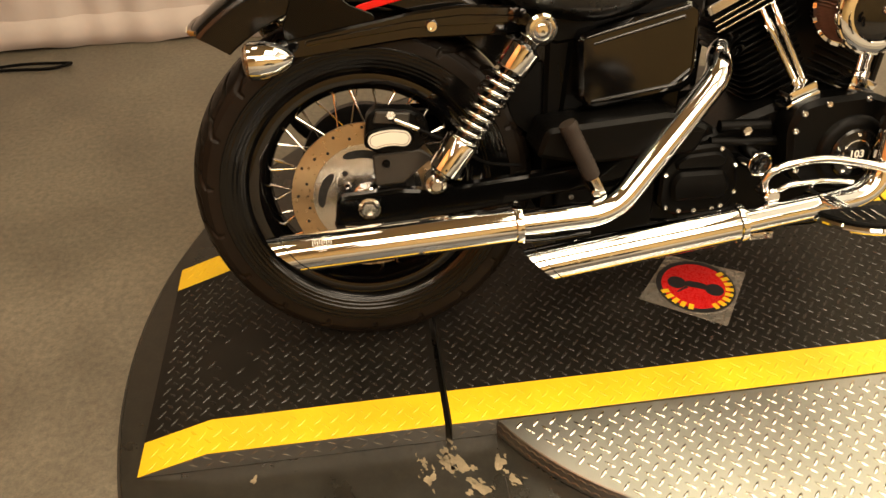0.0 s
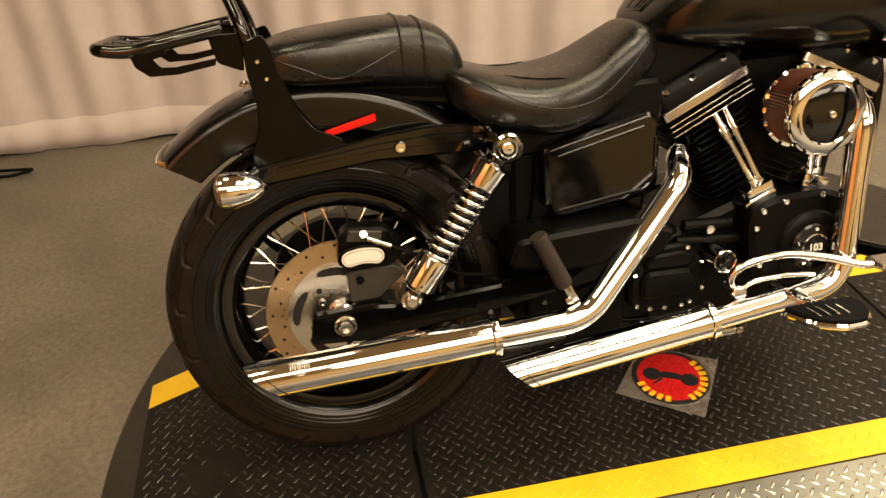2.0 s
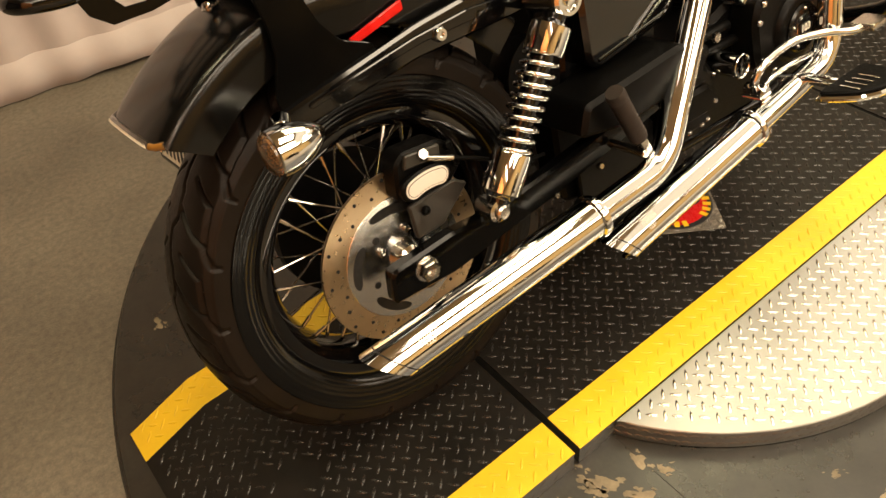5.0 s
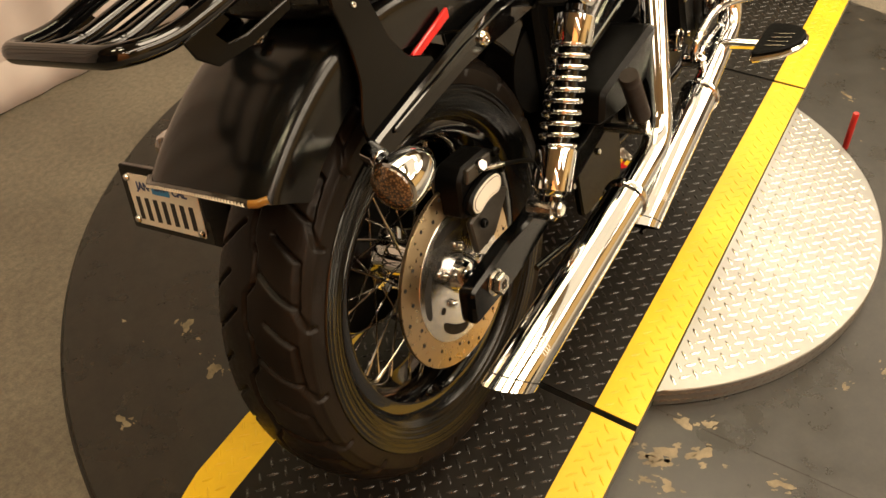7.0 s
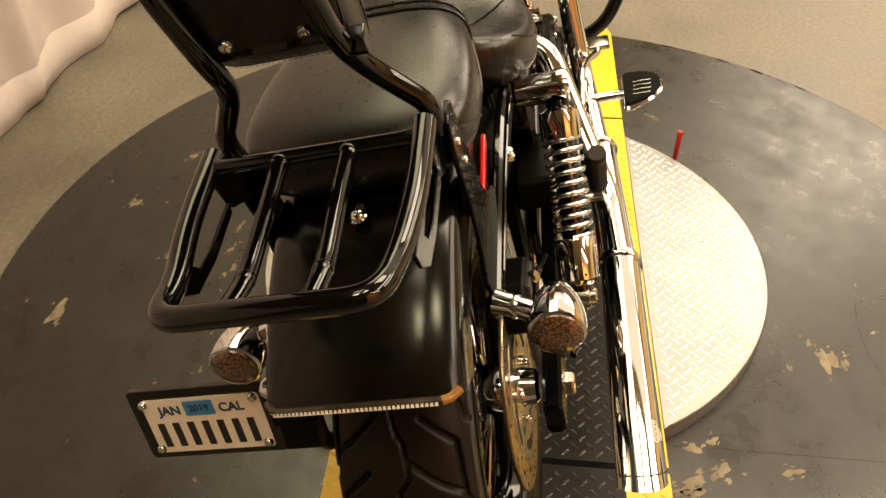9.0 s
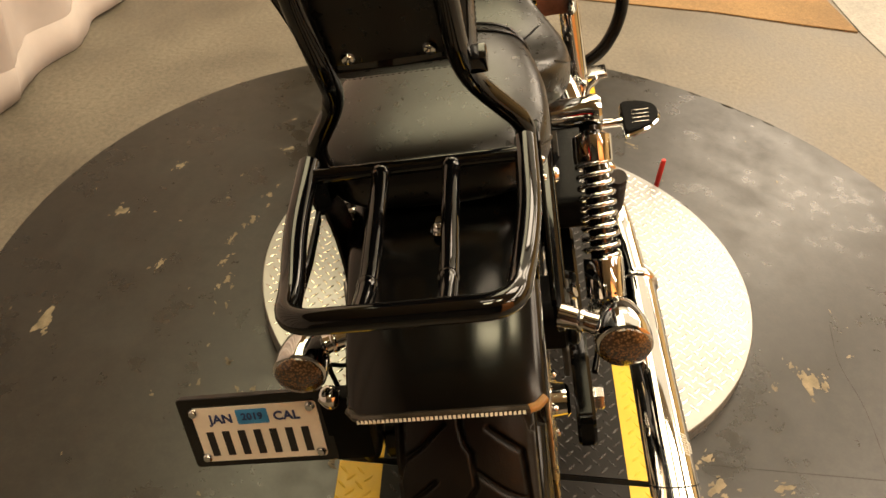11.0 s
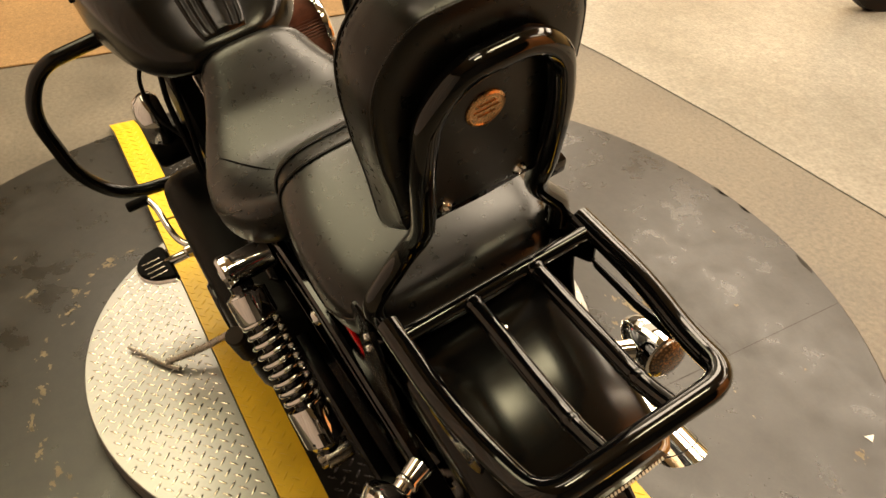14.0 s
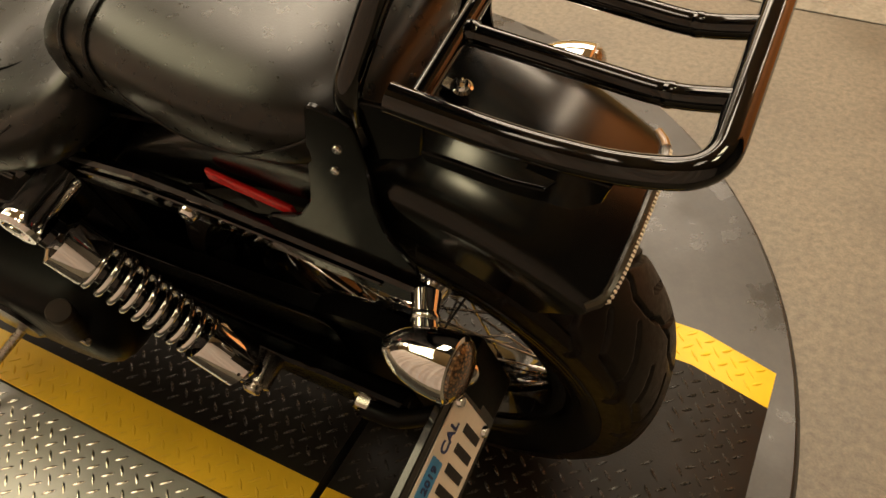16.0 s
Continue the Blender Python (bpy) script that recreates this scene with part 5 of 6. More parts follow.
def tank():
    bm = B()
    rows = [(0.640, 0.03, 0.778, 0.796), (0.648, 0.078, 0.766, 0.811), (0.68, 0.122, 0.752, 0.842), (0.74, 0.156, 0.738, 0.896), (0.83, 0.179, 0.727, 0.932), (0.94, 0.192, 0.715, 0.949), (1.06, 0.190, 0.706, 0.949), (1.16, 0.165, 0.716, 0.929), (1.23, 0.115, 0.752, 0.900), (1.265, 0.05, 0.80, 0.865)]
    loft(bm, [section(x, w, b, t, 48, 0.62) for x, w, b, t in spread(rows, 50)])
    tk = part("fuel_tank", bm, SATIN, bike, "satin black teardrop fuel tank", 60)
    tk.location.y = 0.024
    bm = B()
    k = spread(rows, 200)

    def tank_top(row, u):
        c = min(1.0, abs(u) / row[1]) ** (1 / 0.62)
        return (row[2] + row[3]) / 2 + (row[3] - row[2]) / 2 * math.sqrt(max(0.0, 1 - c * c)) ** 0.62
    rings = []
    shape = ((1.06, -0.004), (1.0, 0.003), (0.93, 0.0058), (0.80, 0.0060), (0.76, 0.0044), (0.68, 0.0044), (0.64, 0.0066), (0.50, 0.0072), (0.46, 0.0056), (0.40, 0.0056), (0.36, 0.0078), (0.18, 0.0088), (0, 0.009))
    for x, hw in spread([(0.652, 0.036), (0.67, 0.043), (0.71, 0.047), (0.80, 0.047), (0.9, 0.047), (1.0, 0.045), (1.08, 0.04), (1.14, 0.03)], 26):
        row = min(k, key=lambda r: abs(r[0] - x))
        half = [(hw * a, tank_top(row, hw * a) + b) for a, b in shape]
        rings.append([V(x, u, z) for u, z in half + [(-u, z) for u, z in half[-2::-1]]])
    loft(bm, rings)
    part("tank_console", bm, SATIN, tk, "ribbed satin black tank console", 50)
    for s in (-1, 1):
        for n in range(6):
            x = 0.93 + 0.026 * n
            bm = B()
            box(bm, (x, s * 0.1905, 0.862), (0.014, 0.014, 0.022), None, 0.004)
            part("emblem_bar", bm, GLOSS, tk)


tank()


def engine():
    bm = B()
    slab(bm, rounded([(0.62, 0.17), (1.06, 0.17), (1.10, 0.30), (1.03, 0.42), (0.84, 0.44), (0.72, 0.40), (0.60, 0.36)], 0.04), -0.115, 0.115, 0.012)
    slab(bm, rounded([(0.50, 0.20), (0.64, 0.18), (0.74, 0.36), (0.66, 0.42), (0.52, 0.40)], 0.03), -0.11, 0.12, 0.01)
    eng = part("engine", bm, WRINKLE, bike, "black V-twin engine with chrome pushrod tubes")
    # gear case side cover
    bm = B()
    slab(bm, rounded([(0.812, 0.40), (0.832, 0.443), (0.871, 0.453), (0.982, 0.456), (1.035, 0.425), (1.05, 0.36), (1.02, 0.28), (0.95, 0.252), (0.87, 0.266), (0.822, 0.305)], 0.035), -0.11, -0.178, 0.010)
    lathe(bm, (0.945, -0.175, 0.343), (0, -1, 0), [(0.075, 0), (0.070, 0.010), (0.064, 0.014), (0.054, 0.015)], 40)
    cam_cover = part("gear_case_cover", bm, WRINKLE, eng, "black gear case cover")
    bm = B()
    lathe(bm, (0.945, -0.188, 0.343), (0, -1, 0), [(0.050, 0), (0.050, 0.005), (0.046, 0.009), (0.02, 0.0095)], 40)
    part("timer_cover", bm, SATIN, cam_cover)
    bm = B()
    lathe(bm, (0.945, -0.1972, 0.343), (0, -1, 0), [(0.029, 0), (0.029, 0.0012), (0.0265, 0.0012), (0.0265, 0)], 40, caps=False)
    part("timer_ring", bm, CHROME, cam_cover)
    letters("103", 0.021, Matrix.Translation((0.945, -0.1992, 0.343)) @ pose(0, 0, 0, 90, 0, 0), PLATEW, cam_cover)
    pts = [(0.824, 0.395), (0.838, 0.428), (0.885, 0.442), (0.965, 0.445), (1.018, 0.418), (0.835, 0.315), (0.875, 0.278), (0.945, 0.265)]
    for x, v in pts:
        bm = B()
        bolt(bm, (x, -0.1775, v), (0, -1, 0), 0.0068, 0.005)
        part("cover_bolt", bm, CHROME, cam_cover)
    for k in range(5):
        a = radians(90 + 72 * k)
        bm = B()
        bolt(bm, (0.945 + 0.039 * math.cos(a), -0.197, 0.343 + 0.039 * math.sin(a)), (0, -1, 0), 0.004, 0.0025)
        part("cover_bolt", bm, CHROME, cam_cover)
    # gearbox cover
    bm = B()
    slab(bm, rounded([(0.574, 0.252), (0.60, 0.228), (0.715, 0.228), (0.742, 0.262), (0.735, 0.335), (0.70, 0.372), (0.62, 0.368), (0.58, 0.33)], 0.02), -0.10, -0.140, 0.006)
    slab(bm, rounded([(0.600, 0.262), (0.706, 0.258), (0.720, 0.280), (0.708, 0.318), (0.610, 0.322), (0.596, 0.30)], 0.012), -0.139, -0.153, 0.007)
    slab(bm, rounded([(0.606, 0.326), (0.702, 0.322), (0.712, 0.342), (0.690, 0.358), (0.628, 0.356), (0.604, 0.342)], 0.010), -0.139, -0.149, 0.005)
    gb = part("gearbox_cover", bm, WRINKLE, eng, "black gearbox side cover")
    for x, v in ((0.590, 0.248), (0.618, 0.238), (0.650, 0.236), (0.688, 0.236), (0.706, 0.240), (0.732, 0.268), (0.728, 0.325), (0.698, 0.362), (0.586, 0.318)):
        bm = B()
        bolt(bm, (x, -0.140, v), (0, -1, 0), 0.0058, 0.005)
        part("cover_bolt", bm, CHROME, gb)
    bm = B()
    lathe(bm, (0.756, -0.10, 0.338), (0, -1, 0), [(0.0235, 0), (0.0235, 0.080), (0.0245, 0.083), (0.0240, 0.088), (0.0225, 0.089), (0.0208, 0.087), (0.0205, 0.078)], 36, caps=False)
    filler = part("oil_filler", bm, CHROME, eng, "round chrome oil filler with a dark slotted cap")
    bm = B()
    lathe(bm, (0.756, -0.10, 0.338), (0, -1, 0), [(0.0207, 0.076), (0.0207, 0.0815), (0.018, 0.083), (0.0, 0.0832)], 32)
    box(bm, (0.756, -0.184, 0.338), (0.0065, 0.005, 0.034), pose(0, 0, 0, 0, 8, 0), 0.0015)
    part("filler_cap", bm, GLOSS, filler, "dark slotted cap")
    bm = B()
    tube(bm, [V(0.70, -0.118, 0.40), V(0.80, -0.122, 0.395)], 0.012, 12)
    tube(bm, [V(0.68, -0.125, 0.372), V(0.84, -0.128, 0.36)], 0.010, 12)
    part("oil_line", bm, WRINKLE, eng)
    bm = B()
    bolt(bm, V(0.748, -0.13, 0.392), (0, -1, 0), 0.011, 0.012, True)
    part("line_fitting", bm, NICKEL, eng)
    # two cylinders
    for name, tilt, crank in (("rear_cylinder", -25, V(0.908, 0, 0.325)), ("front_cylinder", 26, V(0.888, 0, 0.337))):
        m = Matrix.Translation(crank) @ pose(0, 0, 0, 0, tilt, 0)
        bm = B()
        cyl(bm, m @ V(0, 0, 0.08), m @ V(0, 0, 0.33), 0.056, 32)
        cy = part(name, bm, WRINKLE, eng, "finned black cylinder")
        for k in range(13):
            z = 0.125 + 0.0145 * k
            w, d = (0.068, 0.070) if k < 9 else (0.080, 0.080)
            bm = B()
            slab(bm, rounded([(-w, -d), (w, -d), (w, d), (-w, d)], 0.03, 3), z, z + 0.0042, 0.001, put=lambda a, b, u: m @ V(a, b, u))
            part("cooling_fin", bm, WRINKLE, cy)
        for k in range(3):
            z = 0.318 + 0.0115 * k
            bm = B()
            slab(bm, rounded([(-0.092, -0.092), (0.092, -0.092), (0.092, 0.09), (-0.092, 0.09)], 0.012, 3), z, z + 0.004, 0.001, put=lambda a, b, u: m @ V(a, b, u))
            part("head_fin", bm, WRINKLE, cy)
            if tilt > 0 and k < 2:
                continue
            bm = B()
            slab(bm, [(-0.0915, -0.0935), (0.0915, -0.0935), (0.0915, -0.0915), (-0.0915, -0.0915)], z + 0.0008, z + 0.0034, 0.0003, put=lambda a, b, u: m @ V(a, b, u))
            part("fin_edge", bm, MACH, cy)
        bm = B()
        slab(bm, rounded([(-0.098, -0.094), (0.098, -0.094), (0.098, 0.09), (-0.098, 0.09)], 0.012, 3), 0.354, 0.374, 0.002, put=lambda a, b, u: m @ V(a, b, u))
        part("rocker_base", bm, MACH, cy, "bright machined rocker base")
        bm = B()
        rings = []
        for z, q in ((0.3745, 1.0), (0.40, 0.99), (0.416, 0.93), (0.422, 0.84)):
            rings.append([m @ V(p.x, p.y, z) for p in rounded([(-0.094 * q, -0.09 * q), (0.094 * q, -0.09 * q), (0.094 * q, 0.088 * q), (-0.094 * q, 0.088 * q)], 0.016, 3)])
        loft(bm, rings)
        part("rocker_box", bm, WRINKLE, cy, "black rocker box")
        for x in (-0.07, -0.01, 0.06):
            bm = B()
            bolt(bm, m @ V(x, -0.080, 0.402), m.to_3x3() @ V(0, -0.6, 0.8), 0.008, 0.012, True)
            part("rocker_bolt", bm, CHROME, cy)
        # pushrod tubes with their block
        base = V(0.848, -0.128, 0.462) if tilt < 0 else V(0.968, -0.128, 0.466)
        bm = B()
        box(bm, base, (0.058, 0.046, 0.022), pose(0, 0, 0, 0, tilt * 0.9, 0), 0.005)
        box(bm, base + V(0, 0, -0.016), (0.07, 0.05, 0.010), pose(0, 0, 0, 0, tilt * 0.9, 0), 0.003)
        part("tappet_block", bm, CHROME, cy, "chrome tappet block")
        for du in (-0.013, 0.013):
            a = base + V(du * 0.62 + 0.004, 0, 0.008)
            b = m @ V(du * 0.9 + (0.012 if tilt < 0 else -0.012), -0.090, 0.318)
            d = (b - a)
            bm = B()
            lathe(bm, a, d, [(0.0100, 0), (0.0100, 0.010), (0.0066, 0.014), (0.0066, d.length * 0.62), (0.0086, d.length * 0.65), (0.0086, d.length * 0.85), (0.0066, d.length * 0.87), (0.0066, d.length)], 16)
            part("pushrod_tube", bm, CHROME, cy)
    # solid black added in place of the dark space around the cylinders
    bm = B()
    slab(bm, rounded([(0.80, 0.46), (1.02, 0.46), (1.06, 0.60), (1.02, 0.715), (0.80, 0.715), (0.76, 0.62)], 0.03), -0.06, 0.07, 0.01)
    slab(bm, rounded([(0.61, 0.66), (0.80, 0.66), (0.86, 0.74), (0.64, 0.775)], 0.02), -0.07, 0.07, 0.01)
    slab(bm, rounded([(0.80, 0.45), (0.98, 0.45), (1.02, 0.59), (0.98, 0.69), (0.80, 0.69), (0.77, 0.60)], 0.03), 0.06, 0.135, 0.012)
    part("engine_infill", bm, WRINKLE, eng, "black filler mass between the cylinders and under the tank")
    # air cleaner
    c, ax = V(0.931, -0.122, 0.618), V(0, -1, 0)
    bm = B()
    lathe(bm, c, ax, [(0.03, -0.03), (0.06, 0), (0.078, 0.002), (0.079, 0.008), (0.074, 0.012)], 48)
    ac = part("air_cleaner", bm, CHROME, eng, "round chrome air cleaner with a pleated filter")
    bm = B()
    n = 72
    rings = [[], []]
    for k in range(n * 2):
        a = math.pi * k / n
        r = 0.0725 if k % 2 else 0.0640
        for i, h in enumerate((0.012, 0.084)):
            rings[i].append(c + ax * h + V(r * math.cos(a), 0, r * math.sin(a)))
    loft(bm, rings)
    part("filter_element", bm, FILTER, ac, "pleated brown filter element", 10)
    bm = B()
    lathe(bm, c + ax * 0.082, ax, [(0.060, 0), (0.0775, 0.001), (0.0785, 0.007), (0.077, 0.013), (0.070, 0.018), (0.058, 0.019), (0.055, 0.0165)], 56, caps=False)
    part("trim_ring", bm, CHROME, ac)
    for h in (0.002, 0.080):
        for k in range(18):
            a0 = 2 * math.pi * k / 18
            bm = B()
            rings = []
            for q in np.linspace(a0 + 0.04, a0 + 0.27, 5):
                d = V(math.cos(q), 0, math.sin(q))
                rings.append([c + ax * (h + dh) + d * rr for rr, dh in ((0.0745, 0), (0.0805, 0.0005), (0.0812, 0.003), (0.0805, 0.0115), (0.0745, 0.012))])
            loft(bm, rings)
            part("ring_tab", bm, CHROME, ac)
    bm = B()
    lathe(bm, c + ax * 0.0975, ax, [(0.056, 0), (0.045, 0.0045), (0.02, 0.007), (0.0, 0.0075)], 48, caps=False)
    part("cover_disc", bm, GLOSS, ac, "gloss black cover disc")
    bm = B()
    bolt(bm, c + ax * 0.104, ax, 0.008, 0.006)
    part("cover_bolt", bm, CHROME, ac)
    # side covers and boxes between engine and rear wheel
    bm = B()
    slab(bm, rounded([(0.37, 0.40), (0.62, 0.42), (0.64, 0.62), (0.40, 0.62)], 0.03), -0.105, 0.11, 0.01)
    part("battery_tray", bm, DIMGLOSS, bike)
    for s in (-1, 1):
        bm = B()
        slab(bm, rounded([(0.405, 0.604), (0.612, 0.648), (0.632, 0.634), (0.632, 0.505), (0.612, 0.485), (0.43, 0.462), (0.408, 0.482)], 0.016), s * 0.10, s * 0.146, 0.008)
        cv = part("side_cover", bm, GLOSS, bike, "gloss black side cover")
        bm = B()
        tube(bm, [V(0.418, s * 0.1455, 0.598), V(0.608, s * 0.1455, 0.639)], [0.003, 0.0045], 10)
        part("cover_rib", bm, GLOSS, cv)
        bm = B()
        tube(bm, [V(0.432, s * 0.1455, 0.586), V(0.600, s * 0.1455, 0.622)], [0.0025, 0.004], 10)
        part("cover_rib", bm, GLOSS, cv)
        bm = B()
        tube(bm, bend_path([V(0.43, s * 0.146, 0.480), V(0.60, s * 0.146, 0.500), V(0.622, s * 0.146, 0.52), V(0.624, s * 0.146, 0.60)], 0.02, 5), 0.0035, 8)
        part("cover_bead", bm, GLOSS, cv)
    bm = B()
    tube(bm, [V(0.30, 0, 0.62), V(0.55, 0, 0.66), V(0.80, 0, 0.72), V(1.15, 0, 0.78)], 0.03, 14)
    part("backbone", bm, WRINKLE, bike)
    bm = B()
    lathe(bm, (0.36, -0.07, 0.475), (0, -1, 0), [(0.06, -0.06), (0.075, 0), (0.073, 0.006), (0.04, 0.012)], 40)
    part("inner_guard", bm, RUBBER, bike)
    # primary cover on the left
    bm = B()
    outline = [(0.47 + 0.095 * math.cos(a), 0.305 + 0.095 * math.sin(a)) for a in np.linspace(math.pi / 2, 1.5 * math.pi, 16)] + [(0.93 + 0.115 * math.cos(a), 0.305 + 0.115 * math.sin(a)) for a in np.linspace(-math.pi / 2, math.pi / 2, 20)]
    loft(bm, [[V(0.70 + (x - 0.70) * q, u, 0.305 + (v - 0.305) * (q - (1 - q) * 1.6)) for x, v in outline] for u, q in ((0.12, 1.0), (0.19, 1.0), (0.215, 0.99), (0.232, 0.965), (0.243, 0.92), (0.248, 0.84))])
    pr = part("primary_cover", bm, WRINKLE, eng, "black primary drive cover", 60)
    bm = B()
    lathe(bm, (0.60, 0.240, 0.305), (0, 1, 0), [(0.07, 0), (0.07, 0.008), (0.064, 0.014), (0.03, 0.016)], 40)
    part("derby_cover", bm, SATIN, pr)
    for x, v in ((0.43, 0.36), (0.52, 0.385), (0.68, 0.39), (0.82, 0.395), (0.95, 0.40), (1.02, 0.33)):
        bm = B()
        bolt(bm, (x, 0.228, v - 0.012), (0, 1, 0.3), 0.0065, 0.012)
        part("cover_bolt", bm, CHROME, pr)
    # horn cover
    bm = B()
    rings = []
    for k, q in ((0, 0.75), (0.012, 0.95), (0.03, 1.0), (0.05, 0.85), (0.06, 0.55)):
        rings.append([V(0.965 + 0.049 * q * math.cos(a), 0.160 + k, 0.556 + 0.066 * q * math.sin(a) * (1.0 if math.sin(a) > 0 else 1.15)) for a in np.linspace(0, 2 * math.pi, 28, endpoint=False)])
    loft(bm, rings)
    part("horn_cover", bm, CHROME, bike, "chrome horn cover", 60)
    bm = B()
    lathe(bm, (0.958, 0.125, 0.488), (0, 1, 0), [(0.03, 0), (0.038, 0.01), (0.038, 0.085), (0.034, 0.095), (0.01, 0.097)], 32)
    part("horn", bm, WRINKLE, bike, "black round horn")
    bm = B()
    slab(bm, rounded([(0.0, 0.425), (0.55, 0.395), (0.55, 0.405), (0.0, 0.437)], 0.004), 0.09, 0.115, 0.001)
    slab(bm, rounded([(0.0, 0.203), (0.55, 0.225), (0.55, 0.235), (0.0, 0.214)], 0.004), 0.09, 0.115, 0.001)
    part("drive_belt", bm, RUBBER, bike)
    # added blocker: keeps stripe and sticker from showing through the dark gap
    bm = B()
    slab(bm, rounded([(0.31, 0.405), (0.40, 0.382), (0.61, 0.382), (0.64, 0.43), (0.56, 0.465), (0.33, 0.455)], 0.012), -0.10, -0.212, 0.008)
    slab(bm, rounded([(0.37, 0.15), (0.56, 0.13), (0.58, 0.30), (0.37, 0.30)], 0.02), -0.104, -0.120, 0.004)
    part("header_infill", bm, WRINKLE, bike, "black filler block and plate behind the rear header pipe")
    # added black sheet, sized so that no yellow shows through beside the wheel
    bm = B()
    slab(bm, rounded([(0.04, 0.22), (0.20, 0.15), (0.56, 0.12), (0.60, 0.42), (0.04, 0.44)], 0.03), 0.119, 0.124, 0.001)
    part("wheel_gap_sheet", bm, DIMGLOSS, bike, "black sheet added in the dark gap beside the rear wheel")


engine()


def muffler(name, tip, end, r, cut):
    """A straight chrome silencer with a slash-cut open tail."""
    tip, end = Vector(tip), Vector(end)
    ax = (end - tip).normalized()
    bm = B()
    n = 24
    pts = [tip + (end - tip) * k / n for k in range(n + 1)]
    rings = tube(bm, pts, r, 40, caps=False)
    for i, ring in enumerate(rings[:5]):
        for v in ring:
            h = (v.co.z - pts[i].z) / r
            v.co -= ax * cut * h * (1 - i / 5)
    me = part(name, bm, CHROME, bike, "long polished chrome silencer")
    bm = B()
    inner = tube(bm, [tip + ax * 0.002, tip + ax * 0.05, tip + ax * 0.16], r - 0.0025, 32, caps=False)
    for v in inner[0]:
        v.co -= ax * cut * (v.co.z - tip.z) / r
    bm.faces.new(inner[-1])
    part("bore", bm, HOLE, me)
    bm = B()
    inner, = [tube(bm, [tip + ax * 0.0005, tip + ax * 0.0035], r - 0.0012, 40, caps=False)]
    for ring in inner:
        for v in ring:
            v.co -= ax * cut * (v.co.z - tip.z) / r
    part("tail_lip", bm, CHROME, me)
    bm = B()
    for ring in tube(bm, [tip + ax * 0.0165, tip + ax * 0.0185], r + 0.0004, 40, caps=False):
        for v in ring:
            v.co -= ax * cut * 0.8 * (v.co.z - tip.z) / r
    part("tail_groove", bm, HOLE, me)
    bm = B()
    lathe(bm, end - ax * 0.008, ax, [(r, 0), (r + 0.004, 0.002), (r + 0.005, 0.008), (r + 0.004, 0.014), (r - 0.006, 0.018)], 40, caps=False)
    part("clamp", bm, CHROME, me)
    bm = B()
    side = ax.cross(V(0, 0, 1)).normalized()
    if side.y > 0:
        side = -side
    def mark(along, deg, lx, lz):
        nrm = side * math.cos(radians(deg + 8)) + V(0, 0, 1) * math.sin(radians(deg + 8))
        m = Matrix((ax, nrm, ax.cross(nrm))).transposed().to_4x4()
        box(bm, tip + ax * (0.062 + along) + nrm * (r + 0.0001), (lx, 0.0006, lz), m)
    for k in range(9):
        mark(-0.016 + 0.004 * k, 40 + (3 if k % 2 else -1), 0.0016, 0.0085)
    for k in range(4):
        mark(-0.008 + 0.005 * k, 22, 0.0018, 0.0065)
    mark(0, 52, 0.036, 0.0012)
    mark(0, 29, 0.030, 0.0012)
    mark(0, 14, 0.012, 0.0012)
    tagged(part("engraved_mark", bm, PADW, me), kind="stuff")
    # heat-shield seam
    bm = B()
    tube(bm, [tip + ax * 0.02 + V(0, 0.004, -r), end + V(0, 0.004, -r)], 0.004, 8)
    part("lower_seam", bm, GLOSS, me)
    return me


up = muffler("upper_silencer", (-0.150, -0.256, 0.287), (0.262, -0.260, 0.301), 0.0338, 0.033)
low = muffler("lower_silencer", (0.305, -0.258, 0.212), (0.692, -0.244, 0.247), 0.0348, 0.030)
bm = B()
tube(bm, bend_path([V(0.264, -0.260, 0.301), V(0.44, -0.254, 0.302), V(0.664, -0.172, 0.515), V(0.684, -0.115, 0.545), V(0.74, -0.06, 0.545)], 0.05, 10), 0.0248, 32)
part("rear_header_pipe", bm, CHROME, bike, "polished chrome header pipe")
bm = B()
tube(bm, bend_path([V(0.70, -0.244, 0.247), V(0.985, -0.225, 0.270), V(1.015, -0.205, 0.62), V(1.00, -0.10, 0.66)], 0.07, 12), 0.0245, 32)
part("front_header_pipe", bm, CHROME, bike, "polished chrome header pipe")
bm = B()
box(bm, (0.74, -0.236, 0.212), (0.06, 0.012, 0.014), None, 0.003)
for x in (0.722, 0.758):
    bolt(bm, V(x, -0.242, 0.212), (0, -1, 0), 0.006, 0.006)
part("pipe_clamp", bm, NICKEL, bike)
bm = B()
tube(bm, smooth_path([(0.10, -0.17, 0.265), (0.2, -0.19, 0.255), (0.30, -0.20, 0.235), (0.42, -0.19, 0.235)], 5), 0.0055, 10)
part("exhaust_bracket", bm, GLOSS, bike)


def bean(cx, cv, radius, spread_deg, half):
    """Kidney outline: a bent bar with round ends."""
    lo, hi = radians(90 - spread_deg), radians(90 + spread_deg)
    at = lambda a, q: (cx + q * math.cos(a), cv - radius + q * math.sin(a))
    out = [at(a, radius + half) for a in np.linspace(lo, hi, 14)]
    e = at(hi, radius)
    out += [(e[0] + half * math.cos(hi + b), e[1] + half * math.sin(hi + b)) for b in np.linspace(0.3, math.pi - 0.3, 7)]
    out += [at(a, radius - half) for a in np.linspace(hi, lo, 14)]
    e = at(lo, radius)
    out += [(e[0] + half * math.cos(lo + b), e[1] + half * math.sin(lo + b)) for b in np.linspace(math.pi + 0.3, 2 * math.pi - 0.3, 7)]
    return out


